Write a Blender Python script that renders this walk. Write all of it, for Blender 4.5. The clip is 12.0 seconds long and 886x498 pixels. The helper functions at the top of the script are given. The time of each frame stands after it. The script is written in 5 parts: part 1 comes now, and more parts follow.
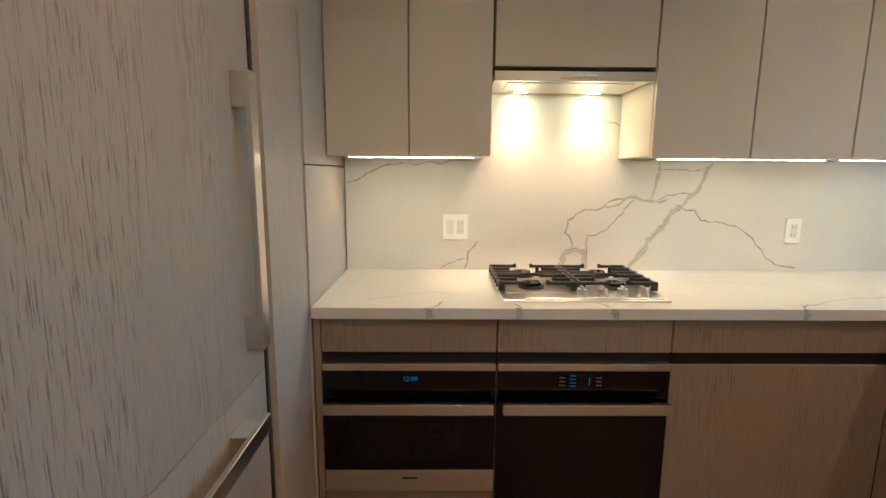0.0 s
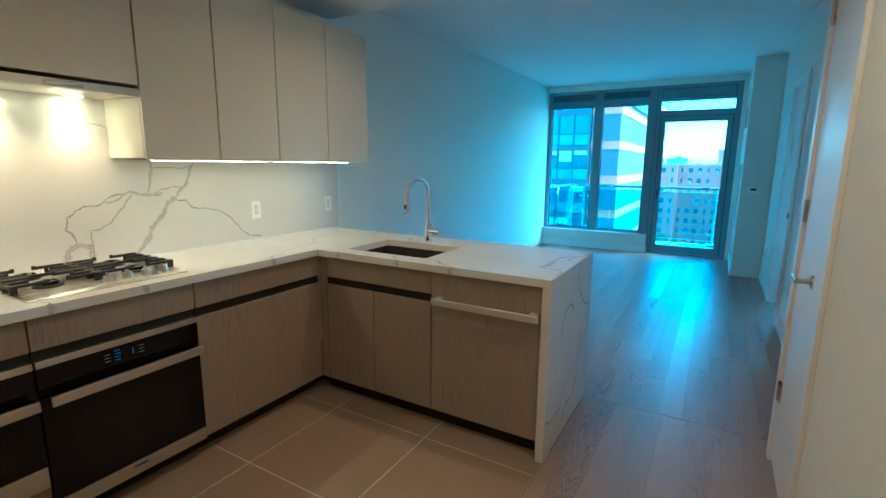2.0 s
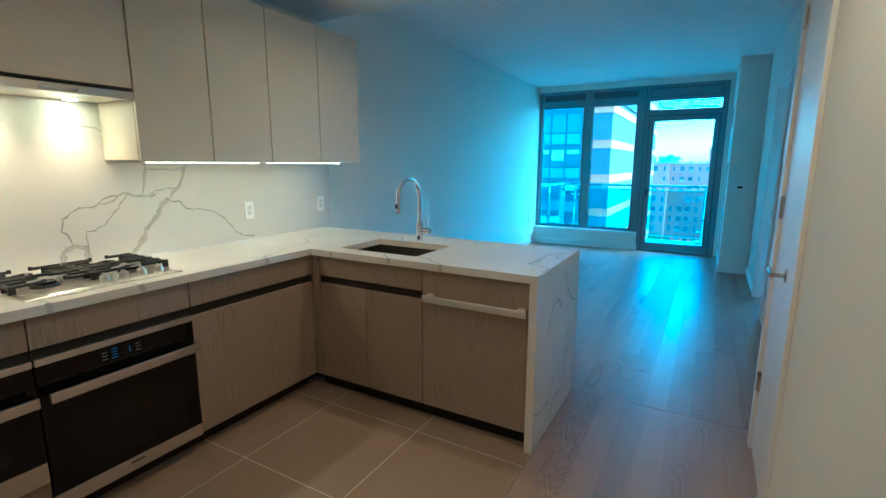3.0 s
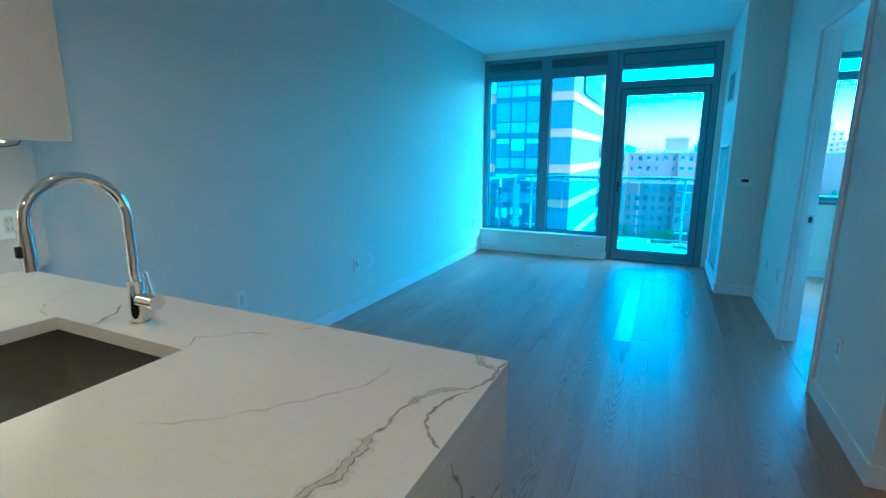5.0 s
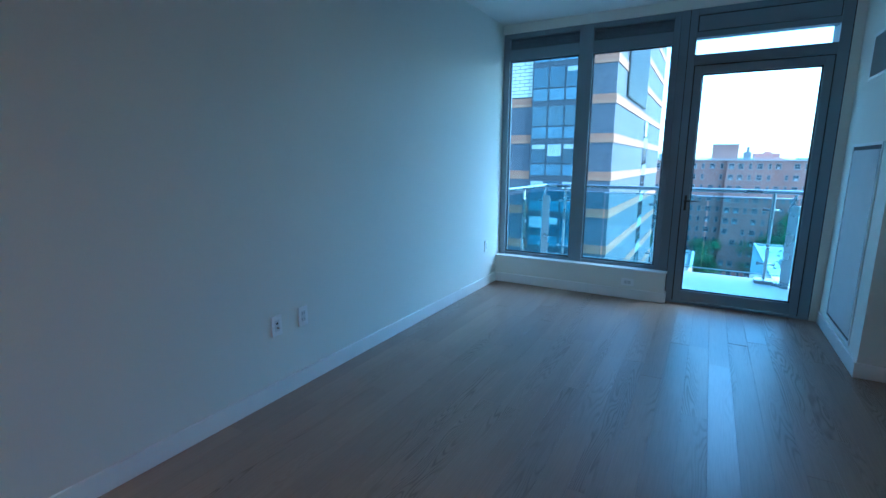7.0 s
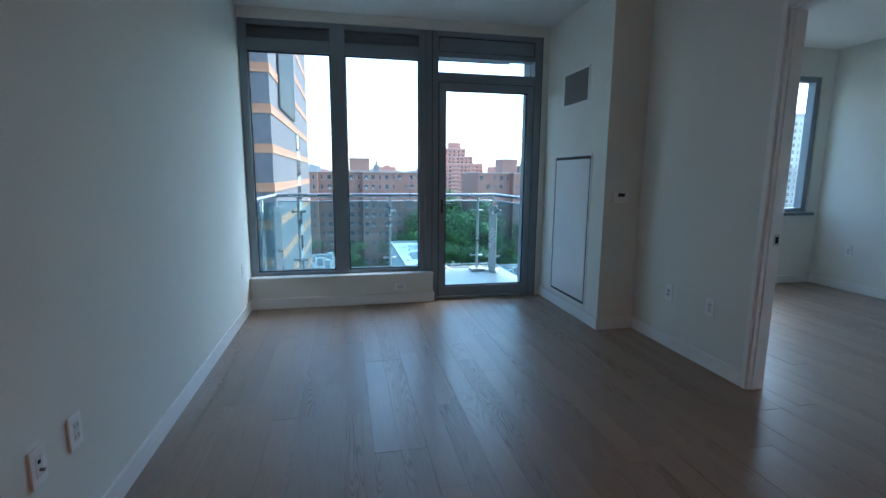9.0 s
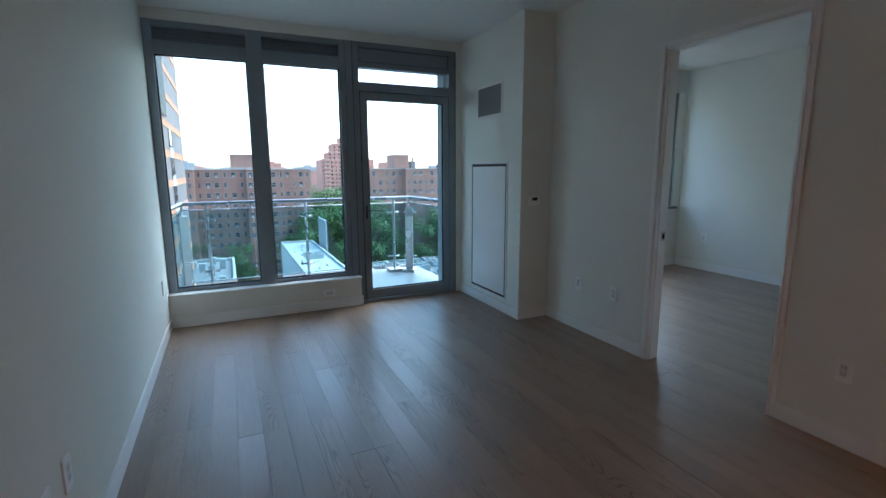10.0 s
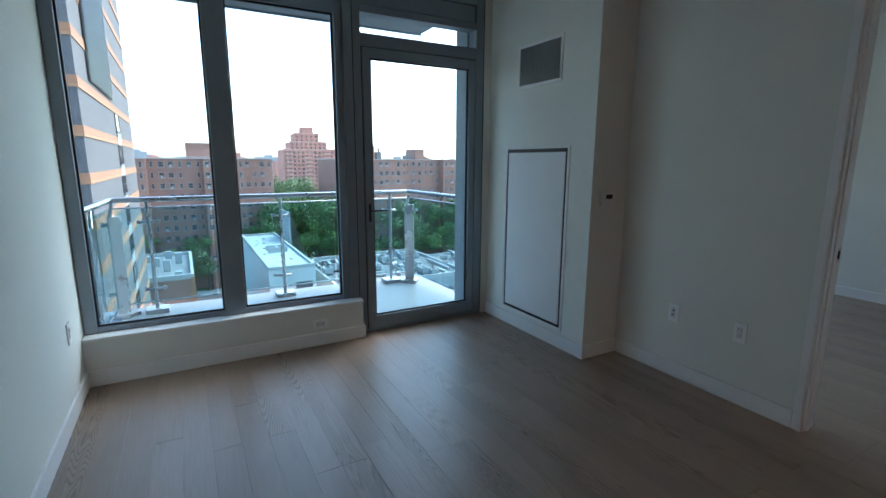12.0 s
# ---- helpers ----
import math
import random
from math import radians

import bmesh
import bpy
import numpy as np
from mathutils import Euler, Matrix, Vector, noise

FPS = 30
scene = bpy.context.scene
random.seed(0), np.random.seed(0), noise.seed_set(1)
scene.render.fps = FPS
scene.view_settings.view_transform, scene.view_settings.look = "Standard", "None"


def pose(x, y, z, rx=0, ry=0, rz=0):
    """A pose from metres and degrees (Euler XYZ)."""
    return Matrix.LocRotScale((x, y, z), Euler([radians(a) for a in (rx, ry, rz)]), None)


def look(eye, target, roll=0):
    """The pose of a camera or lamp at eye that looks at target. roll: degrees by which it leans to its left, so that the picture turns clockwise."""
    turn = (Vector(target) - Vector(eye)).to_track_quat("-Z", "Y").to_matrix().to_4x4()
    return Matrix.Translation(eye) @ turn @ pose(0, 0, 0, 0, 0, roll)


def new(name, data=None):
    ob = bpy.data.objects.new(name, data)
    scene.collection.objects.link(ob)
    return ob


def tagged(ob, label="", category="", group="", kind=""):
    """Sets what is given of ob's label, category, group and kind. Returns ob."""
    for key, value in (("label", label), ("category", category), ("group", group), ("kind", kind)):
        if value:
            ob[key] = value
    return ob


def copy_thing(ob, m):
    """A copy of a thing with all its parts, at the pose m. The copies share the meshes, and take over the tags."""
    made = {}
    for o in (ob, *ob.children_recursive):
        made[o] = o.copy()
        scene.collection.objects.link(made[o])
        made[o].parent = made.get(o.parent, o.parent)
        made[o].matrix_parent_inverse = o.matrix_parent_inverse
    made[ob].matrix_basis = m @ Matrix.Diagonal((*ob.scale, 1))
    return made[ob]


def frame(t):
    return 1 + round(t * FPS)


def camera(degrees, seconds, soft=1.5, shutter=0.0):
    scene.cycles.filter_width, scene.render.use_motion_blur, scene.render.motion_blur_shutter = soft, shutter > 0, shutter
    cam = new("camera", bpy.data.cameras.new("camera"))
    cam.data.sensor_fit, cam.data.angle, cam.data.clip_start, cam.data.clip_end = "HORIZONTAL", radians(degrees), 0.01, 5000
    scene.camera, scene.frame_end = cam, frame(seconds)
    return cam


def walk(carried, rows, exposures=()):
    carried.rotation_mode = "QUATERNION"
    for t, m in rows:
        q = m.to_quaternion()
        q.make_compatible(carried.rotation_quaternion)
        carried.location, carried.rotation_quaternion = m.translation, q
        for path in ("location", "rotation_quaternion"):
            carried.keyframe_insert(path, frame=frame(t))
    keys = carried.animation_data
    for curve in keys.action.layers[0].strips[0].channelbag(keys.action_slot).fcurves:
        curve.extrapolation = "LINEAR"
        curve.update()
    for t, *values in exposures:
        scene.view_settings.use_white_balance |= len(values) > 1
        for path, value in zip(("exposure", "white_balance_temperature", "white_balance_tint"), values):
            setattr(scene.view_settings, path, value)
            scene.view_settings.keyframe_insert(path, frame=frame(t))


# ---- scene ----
cam = camera(86.9, 12.0)
PATH = [
    (0, (0.33, 0.327, 1.365), (0.352, 2.301, 1.044), 0.4),
    (0.5, (0.178, 0.045, 1.372), (0.889, 1.881, 1.022), 0.2),
    (1, (0.066, -0.061, 1.388), (1.356, 1.425, 1.033), 0.3),
    (1.5, (-0.004, -0.119, 1.409), (1.627, 0.983, 1.052), 0.4),
    (2, (-0.081, -0.172, 1.42), (1.62, 0.817, 1.063), 0.5),
    (2.5, (-0.151, -0.204, 1.435), (1.557, 0.771, 1.074), 0.4),
    (2.7, (-0.17, -0.223, 1.431), (1.539, 0.752, 1.074), 0.3),
    (4.5, (1.148, -0.005, 1.391), (2.913, 0.848, 0.992), -0.1),
    (5, (1.745, 0.138, 1.381), (3.521, 0.969, 0.985), -0.0),
    (5.5, (2.232, 0.175, 1.362), (4.006, 1.015, 0.981), -0.1),
    (6, (2.624, 0.211, 1.355), (4.386, 1.083, 0.987), -0.0),
    (6.5, (3.017, 0.348, 1.346), (4.736, 1.301, 0.978), 0.1),
    (6.7, (3.166, 0.393, 1.357), (4.866, 1.379, 0.984), 0.2),
    (8.3, (3.656, 1.253, 1.243), (5.604, 1.568, 0.919), 0.7),
    (8.5, (3.646, 1.354, 1.255), (5.618, 1.472, 0.94), 0.6),
    (9, (3.592, 1.625, 1.292), (5.526, 1.227, 0.977), 0.4),
    (9.5, (3.537, 1.859, 1.327), (5.396, 1.193, 1.013), 0.2),
    (10, (3.487, 1.996, 1.404), (5.28, 1.174, 1.07), -0.3),
    (10.5, (3.451, 2.05, 1.377), (5.195, 1.126, 1.054), -0.2),
    (11, (3.7, 2.091, 1.373), (5.423, 1.142, 1.01), 0.0),
    (11.5, (4.219, 2.025, 1.369), (5.943, 1.081, 1.0), 0.1),
    (12, (4.831, 1.93, 1.366), (6.551, 0.98, 0.997), 0.2),
]
walk(cam, [(t, look(eye, target, roll)) for t, eye, target, roll in PATH],
     exposures=[(0.0, 4.09, 3430, -27), (0.5, 4.16, 3360, -29), (1.0, 4.25, 3250, -31), (1.5, 4.21, 3190, -32), (2.0, 3.97, 3170, -33), (2.5, 3.96, 3120, -33), (4.5, 3.96, 3010, -34), (5.0, 3.9, 3000, -32), (5.5, 3.73, 3170, -24), (6.0, 3.43, 3290, -19), (6.5, 3.22, 3640, -12), (7.4, 3.0, 4450, 0), (8.5, 2.79, 5200, 8), (9.5, 2.81, 5720, 9), (10.5, 2.79, 5880, 10), (12.0, 2.72, 5950, 10)])

# ---- world, sun, lamps ----
world = bpy.data.worlds.new("sky")
scene.world = world
world.use_nodes = True
wn = world.node_tree.nodes
sky = wn.new("ShaderNodeTexSky")
sky.sky_type = "NISHITA"
sky.sun_disc = False
sky.sun_elevation, sky.sun_rotation = radians(50), radians(168)
sky.air_density, sky.dust_density, sky.ozone_density = 1.0, 2.2, 1.0
wn["Background"].inputs["Strength"].default_value = 0.15
world.node_tree.links.new(sky.outputs["Color"], wn["Background"].inputs["Color"])
sun_data = bpy.data.lights.new("sun", "SUN")
sun_data.energy, sun_data.angle, sun_data.color = 0.65, radians(60), (1.0, 0.97, 0.92)
sun = new("sun", sun_data)
sun.matrix_world = look((11, -52, 64), (0, 0, 0))

WARM = (1.0, 0.38, 0.142)
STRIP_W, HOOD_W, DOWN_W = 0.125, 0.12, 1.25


def area_lamp(name, at, size, watts, size_y=0.0, spread=180, color=WARM, target=None):
    d = bpy.data.lights.new(name, "AREA")
    d.energy, d.color, d.spread = watts, color, radians(spread)
    d.shape, d.size = ("RECTANGLE", size) if size_y else ("DISK", size)
    if size_y:
        d.size_y = size_y
    ob = new(name, d)
    ob.matrix_world = pose(*at) if target is None else look(at, target)
    return ob


# ---- materials ----
def nodes_of(name):
    m = bpy.data.materials.new(name)
    m.use_nodes = True
    t = m.node_tree
    return m, t, t.nodes["Principled BSDF"]


def coords(t, stretch=(1, 1, 1), shuffle=False):
    """Object coordinates, stretched, and moved by chance from piece to piece."""
    tc = t.nodes.new("ShaderNodeTexCoord")
    mp = t.nodes.new("ShaderNodeMapping")
    mp.inputs["Scale"].default_value = stretch
    t.links.new(tc.outputs["Object"], mp.inputs["Vector"])
    if shuffle:
        oi = t.nodes.new("ShaderNodeObjectInfo")
        mu = t.nodes.new("ShaderNodeMath")
        mu.operation = "MULTIPLY"
        mu.inputs[1].default_value = 53.0
        t.links.new(oi.outputs["Random"], mu.inputs[0])
        t.links.new(mu.outputs[0], mp.inputs["Location"])
    return mp.outputs["Vector"]


def noise_tex(t, vec, scale, detail=4.0, rough=0.55, distort=0.0):
    n = t.nodes.new("ShaderNodeTexNoise")
    n.inputs["Scale"].default_value, n.inputs["Detail"].default_value = scale, detail
    n.inputs["Roughness"].default_value, n.inputs["Distortion"].default_value = rough, distort
    t.links.new(vec, n.inputs["Vector"])
    return n.outputs["Fac"]


def ramp(t, fac, stops):
    r = t.nodes.new("ShaderNodeValToRGB")
    while len(r.color_ramp.elements) < len(stops):
        r.color_ramp.elements.new(0.5)
    for e, (p, c) in zip(r.color_ramp.elements, stops):
        e.position, e.color = p, (*c, 1) if len(c) == 3 else c
    t.links.new(fac, r.inputs["Fac"])
    return r.outputs["Color"]


def mix(t, a, b, fac, mode="MIX"):
    m = t.nodes.new("ShaderNodeMix")
    m.data_type, m.blend_type = "RGBA", mode
    for key, v in (("Factor", fac), ("A", a), ("B", b)):
        socket = [i for i in m.inputs if i.name == key and i.enabled][0]
        if hasattr(v, "links"):
            t.links.new(v, socket)
        elif key == "Factor":
            socket.default_value = v
        else:
            socket.default_value = (*v, 1)
    return [o for o in m.outputs if o.enabled][0]


def bump(t, b, height, strength, distance=0.002):
    n = t.nodes.new("ShaderNodeBump")
    n.inputs["Strength"].default_value, n.inputs["Distance"].default_value = strength, distance
    t.links.new(height, n.inputs["Height"])
    t.links.new(n.outputs["Normal"], b.inputs["Normal"])


def shades(c, k):
    return tuple(min(1.0, v * k) for v in c)


def surface(name, base, rough=0.5, metal=0.0, var=0.08, scale=3.0, fine=90.0, relief=0.1, stretch=(1, 1, 1), shuffle=False, rvar=0.08, spec=0.5):
    """A plain surface with broad stains and fine grain."""
    m, t, b = nodes_of(name)
    v = coords(t, stretch, shuffle)
    broad, grain = noise_tex(t, v, scale, 3), noise_tex(t, v, fine, 5)
    c1 = ramp(t, broad, [(0.3, shades(base, 1 - var)), (0.7, shades(base, 1 + var))])
    c2 = ramp(t, grain, [(0.3, (1 - var, 1 - var, 1 - var)), (0.7, (1.0, 1.0, 1.0))])
    t.links.new(mix(t, c1, c2, 1.0, "MULTIPLY"), b.inputs["Base Color"])
    r = t.nodes.new("ShaderNodeMapRange")
    r.inputs["To Min"].default_value, r.inputs["To Max"].default_value = max(0.02, rough - rvar), min(1, rough + rvar)
    t.links.new(broad, r.inputs["Value"])
    t.links.new(r.outputs["Result"], b.inputs["Roughness"])
    b.inputs["Metallic"].default_value = metal
    b.inputs["Specular IOR Level"].default_value = spec
    if relief:
        bump(t, b, grain, relief)
    return m


def oak(name, dark, mid, light, along, rough, shuffle, relief=0.25, pore=(160.0, 5.0), cut=0.36, share=0.55, groups=False):
    """Oak with long pores and arched grain; along: 0 for x, 2 for z."""
    m, t, b = nodes_of(name)
    st = [9.0, 9.0, 9.0]
    st[along] = 0.55
    v = coords(t, tuple(st), shuffle)
    arch = noise_tex(t, v, 0.9, 2, 0.5, 0.6)
    wv = t.nodes.new("ShaderNodeMath")
    wv.operation = "MULTIPLY"
    wv.inputs[1].default_value = 26.0
    t.links.new(arch, wv.inputs[0])
    fr = t.nodes.new("ShaderNodeMath")
    fr.operation = "FRACT"
    t.links.new(wv.outputs[0], fr.inputs[0])
    rings = ramp(t, fr.outputs[0], [(0.0, dark), (0.22, mid), (0.75, light), (1.0, mid)])
    st2 = [pore[0]] * 3
    st2[along] = pore[1]
    pores = noise_tex(t, coords(t, tuple(st2), shuffle), 1.0, 3, 0.6)
    pore_c = ramp(t, pores, [(cut, shades(dark, 0.8)), (cut + 0.08, mid), (0.75, light)])
    if groups:
        st3 = [5.0, 5.0, 5.0]
        st3[along] = 1.3
        where = ramp(t, noise_tex(t, coords(t, tuple(st3), shuffle), 1.0, 3, 0.5), [(0.42, (0.12, 0.12, 0.12)), (0.60, (1, 1, 1))])
        pore_c = mix(t, mid, pore_c, where)
    col = mix(t, rings, pore_c, share)
    oi = t.nodes.new("ShaderNodeObjectInfo")
    tone = ramp(t, oi.outputs["Random"], [(0.0, (0.80, 0.80, 0.80)), (0.5, (0.95, 0.94, 0.92)), (1.0, (1.0, 1.0, 1.0))])
    t.links.new(mix(t, col, tone, 1.0, "MULTIPLY"), b.inputs["Base Color"])
    r = t.nodes.new("ShaderNodeMapRange")
    r.inputs["To Min"].default_value, r.inputs["To Max"].default_value = rough + 0.12, rough - 0.08
    t.links.new(fr.outputs[0], r.inputs["Value"])
    t.links.new(r.outputs["Result"], b.inputs["Roughness"])
    hb = mix(t, rings, pore_c, 0.6)
    bump(t, b, hb, relief, 0.0015)
    return m


def plank_oak(name, base, rough):
    """Smoked oak floor: even colour, arched grain that shows in the sheen, gloss that differs from plank to plank."""
    m, t, b = nodes_of(name)
    v = coords(t, (0.9, 8.0, 8.0), True)
    arch = noise_tex(t, v, 1.0, 1.5, 0.45, 0.35)
    wv = t.nodes.new("ShaderNodeMath")
    wv.operation = "MULTIPLY"
    wv.inputs[1].default_value = 30.0
    t.links.new(arch, wv.inputs[0])
    fr = t.nodes.new("ShaderNodeMath")
    fr.operation = "PINGPONG"
    fr.inputs[1].default_value = 0.5
    t.links.new(wv.outputs[0], fr.inputs[0])
    mask = ramp(t, noise_tex(t, coords(t, (0.5, 4.0, 4.0), True), 1.0, 1), [(0.53, (0, 0, 0)), (0.66, (1, 1, 1))])
    lines = ramp(t, fr.outputs[0], [(0.05, (0, 0, 0)), (0.28, (1, 1, 1))])
    grain = mix(t, (1, 1, 1), lines, mask)
    pores = noise_tex(t, coords(t, (6.0, 190.0, 190.0), True), 1.0, 3, 0.6)
    col = mix(t, shades(base, 0.66), shades(base, 1.0), grain)
    col = mix(t, col, ramp(t, pores, [(0.3, (0.86, 0.86, 0.86)), (0.6, (1, 1, 1))]), 1.0, "MULTIPLY")
    oi = t.nodes.new("ShaderNodeObjectInfo")
    col = mix(t, col, ramp(t, oi.outputs["Random"], [(0.0, (0.91, 0.91, 0.92)), (0.5, (0.98, 0.97, 0.96)), (1.0, (1.04, 1.02, 1.0))]), 1.0, "MULTIPLY")
    broad = ramp(t, noise_tex(t, coords(t, (1.5, 3, 3), True), 1.0, 3), [(0.3, (0.93, 0.93, 0.93)), (0.7, (1.03, 1.03, 1.03))])
    t.links.new(mix(t, col, broad, 1.0, "MULTIPLY"), b.inputs["Base Color"])
    wn_ = t.nodes.new("ShaderNodeTexWhiteNoise")
    wn_.noise_dimensions = "1D"
    t.links.new(oi.outputs["Random"], wn_.inputs["W"])
    r = t.nodes.new("ShaderNodeMapRange")
    r.inputs["From Min"].default_value, r.inputs["From Max"].default_value = 0.0, 0.3
    r.inputs["To Min"].default_value, r.inputs["To Max"].default_value = rough - 0.09, rough + 0.02
    b.inputs["Specular IOR Level"].default_value = 0.75
    t.links.new(wn_.outputs["Value"], r.inputs["Value"])
    ad = t.nodes.new("ShaderNodeMath")
    ad.operation = "MULTIPLY_ADD"
    ad.inputs[1].default_value = -0.10
    t.links.new(grain, ad.inputs[0])
    t.links.new(r.outputs["Result"], ad.inputs[2])
    ad2 = t.nodes.new("ShaderNodeMath")
    ad2.inputs[1].default_value = 0.08
    t.links.new(ad.outputs[0], ad2.inputs[0])
    t.links.new(ad2.outputs[0], b.inputs["Roughness"])
    bump(t, b, mix(t, grain, ramp(t, pores, [(0.3, (0, 0, 0)), (0.6, (1, 1, 1))]), 0.3), 0.12, 0.001)
    return m


def clear_glass(name, tint, gloss=1.0):
    m = bpy.data.materials.new(name)
    m.use_nodes = True
    t = m.node_tree
    t.nodes.clear()
    out, tr, gl = t.nodes.new("ShaderNodeOutputMaterial"), t.nodes.new("ShaderNodeBsdfTransparent"), t.nodes.new("ShaderNodeBsdfGlossy")
    tr.inputs["Color"].default_value = (*tint, 1)
    gl.inputs["Roughness"].default_value = 0.01
    lw, mx = t.nodes.new("ShaderNodeLayerWeight"), t.nodes.new("ShaderNodeMixShader")
    pw, mu = t.nodes.new("ShaderNodeMath"), t.nodes.new("ShaderNodeMath")
    pw.operation, mu.operation = "POWER", "MULTIPLY_ADD"
    pw.inputs[1].default_value = 5.0
    mu.inputs[1].default_value, mu.inputs[2].default_value = 0.5 * gloss, 0.02 * gloss
    lw.inputs["Blend"].default_value = 0.5
    t.links.new(lw.outputs["Facing"], pw.inputs[0])
    t.links.new(pw.outputs[0], mu.inputs[0])
    t.links.new(mu.outputs[0], mx.inputs["Fac"])
    t.links.new(tr.outputs[0], mx.inputs[1])
    t.links.new(gl.outputs[0], mx.inputs[2])
    t.links.new(mx.outputs[0], out.inputs["Surface"])
    return m


def glowing(name, color, strength, base=1.0):
    m, t, b = nodes_of(name)
    b.inputs["Base Color"].default_value = (*shades(color, base), 1)
    b.inputs["Emission Color"].default_value = (*color, 1)
    b.inputs["Emission Strength"].default_value = strength
    return m


def brickwork(name, c1, c2, mortar, scale, rough=0.85):
    """Brick walls seen from far off, courses along the wall; x and y are run together."""
    m, t, b = nodes_of(name)
    tc, sep, add, comb = (t.nodes.new(n) for n in ("ShaderNodeTexCoord", "ShaderNodeSeparateXYZ", "ShaderNodeMath", "ShaderNodeCombineXYZ"))
    t.links.new(tc.outputs["Object"], sep.inputs[0])
    t.links.new(sep.outputs["X"], add.inputs[0])
    t.links.new(sep.outputs["Y"], add.inputs[1])
    t.links.new(add.outputs[0], comb.inputs["X"])
    t.links.new(sep.outputs["Z"], comb.inputs["Y"])
    br = t.nodes.new("ShaderNodeTexBrick")
    br.inputs["Color1"].default_value, br.inputs["Color2"].default_value, br.inputs["Mortar"].default_value = (*c1, 1), (*c2, 1), (*mortar, 1)
    br.inputs["Scale"].default_value, br.inputs["Mortar Size"].default_value = scale, 0.02
    br.inputs["Brick Width"].default_value, br.inputs["Row Height"].default_value = 0.5, 0.17
    t.links.new(comb.outputs[0], br.inputs["Vector"])
    stain = ramp(t, noise_tex(t, tc.outputs["Object"], 0.25, 5), [(0.3, (0.78, 0.78, 0.8)), (0.7, (1.05, 1.03, 1.0))])
    t.links.new(mix(t, br.outputs["Color"], stain, 1.0, "MULTIPLY"), b.inputs["Base Color"])
    b.inputs["Roughness"].default_value = rough
    return m


PAINT = surface("wall_paint", (0.835, 0.835, 0.775), 0.8, var=0.02, scale=0.8, fine=260, relief=0.06, rvar=0.05, spec=0.2)
CEIL = surface("ceiling_paint", (0.86, 0.86, 0.84), 0.75, var=0.015, scale=0.8, fine=260, relief=0.04)
TRIM = surface("trim_paint", (0.90, 0.90, 0.88), 0.32, var=0.015, scale=2, fine=120, relief=0.02)
PLATE = surface("white_plastic", (0.92, 0.92, 0.91), 0.3, var=0.02, relief=0.0)
CABINET = oak("grey_oak_veneer", (0.215, 0.168, 0.128), (0.318, 0.254, 0.198), (0.345, 0.278, 0.22), 2, 0.5, False, 0.25, (260.0, 7.0), 0.37, 0.8, True)
PALE_OAK = oak("pale_oak_veneer", (0.25, 0.205, 0.17), (0.46, 0.415, 0.37), (0.50, 0.45, 0.405), 2, 0.5, False, 0.3, (330.0, 15.0), 0.36, 0.88, True)
PLAIN_OAK = oak("plain_pale_oak", (0.42, 0.37, 0.32), (0.48, 0.43, 0.38), (0.51, 0.46, 0.41), 2, 0.5, False, 0.15, (300.0, 9.0), 0.33, 0.8, True)
FLOOR_OAK = plank_oak("floor_oak", (0.37, 0.265, 0.193), 0.40)
UPPER = surface("greige_lacquer", (0.69, 0.64, 0.52), 0.38, var=0.02, scale=1.5, fine=300, relief=0.03)
QUARTZ = surface("white_quartz", (0.72, 0.705, 0.675), 0.22, var=0.03, scale=2.2, fine=60, relief=0.0, rvar=0.05)
HALO = surface("soft_vein_edge", (0.66, 0.645, 0.61), 0.23, var=0.08, scale=40, fine=120, relief=0.0)
VEIN = surface("grey_vein", (0.40, 0.40, 0.39), 0.24, var=0.35, scale=30, fine=90, relief=0.0)
VEIN_PALE = surface("pale_grey_vein", (0.58, 0.57, 0.545), 0.24, var=0.12, scale=25, fine=90, relief=0.0)
STEEL = surface("brushed_steel", (0.68, 0.65, 0.60), 0.28, 1.0, var=0.02, scale=4, fine=60, relief=0.0, rvar=0.01)
SATIN_STEEL = surface("satin_steel", (0.80, 0.77, 0.72), 0.5, 0.8, var=0.02, scale=4, fine=60, relief=0.0, rvar=0.03)
SINK_STEEL = surface("sink_steel", (0.47, 0.455, 0.43), 0.22, 1.0, var=0.06, scale=4, fine=60, stretch=(1, 14, 1), relief=0.03)
CHROME = surface("chrome", (0.78, 0.77, 0.75), 0.06, 1.0, var=0.02, relief=0.0, rvar=0.02)
NICKEL = surface("satin_nickel", (0.55, 0.50, 0.44), 0.28, 1.0, var=0.05, relief=0.02)
IRON = surface("cast_iron", (0.018, 0.018, 0.018), 0.45, 0.0, var=0.3, scale=30, fine=300, relief=0.2)
BLACK_GLASS = surface("black_glass", (0.004, 0.004, 0.0045), 0.06, var=0.1, relief=0.0, rvar=0.02, spec=0.3)
OVEN_PANE = surface("oven_window", (0.009, 0.0085, 0.008), 0.08, var=0.1, relief=0.0, rvar=0.02, spec=0.28)
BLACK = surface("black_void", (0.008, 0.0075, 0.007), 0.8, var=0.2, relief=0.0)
DARK_METAL = surface("dark_metal", (0.06, 0.058, 0.055), 0.4, 0.6, var=0.1, relief=0.0)
TILE = surface("taupe_porcelain", (0.285, 0.215, 0.158), 0.36, var=0.07, scale=2.2, fine=45, relief=0.05, shuffle=True)
GROUT = surface("pale_grout", (0.66, 0.60, 0.52), 0.85, var=0.06, relief=0.1)
ALU = surface("grey_aluminium", (0.265, 0.31, 0.35), 0.42, 0.35, var=0.05, scale=2, fine=200, relief=0.02)
ALU_DARK = surface("dark_aluminium", (0.17, 0.195, 0.22), 0.5, 0.3, var=0.06, relief=0.02)
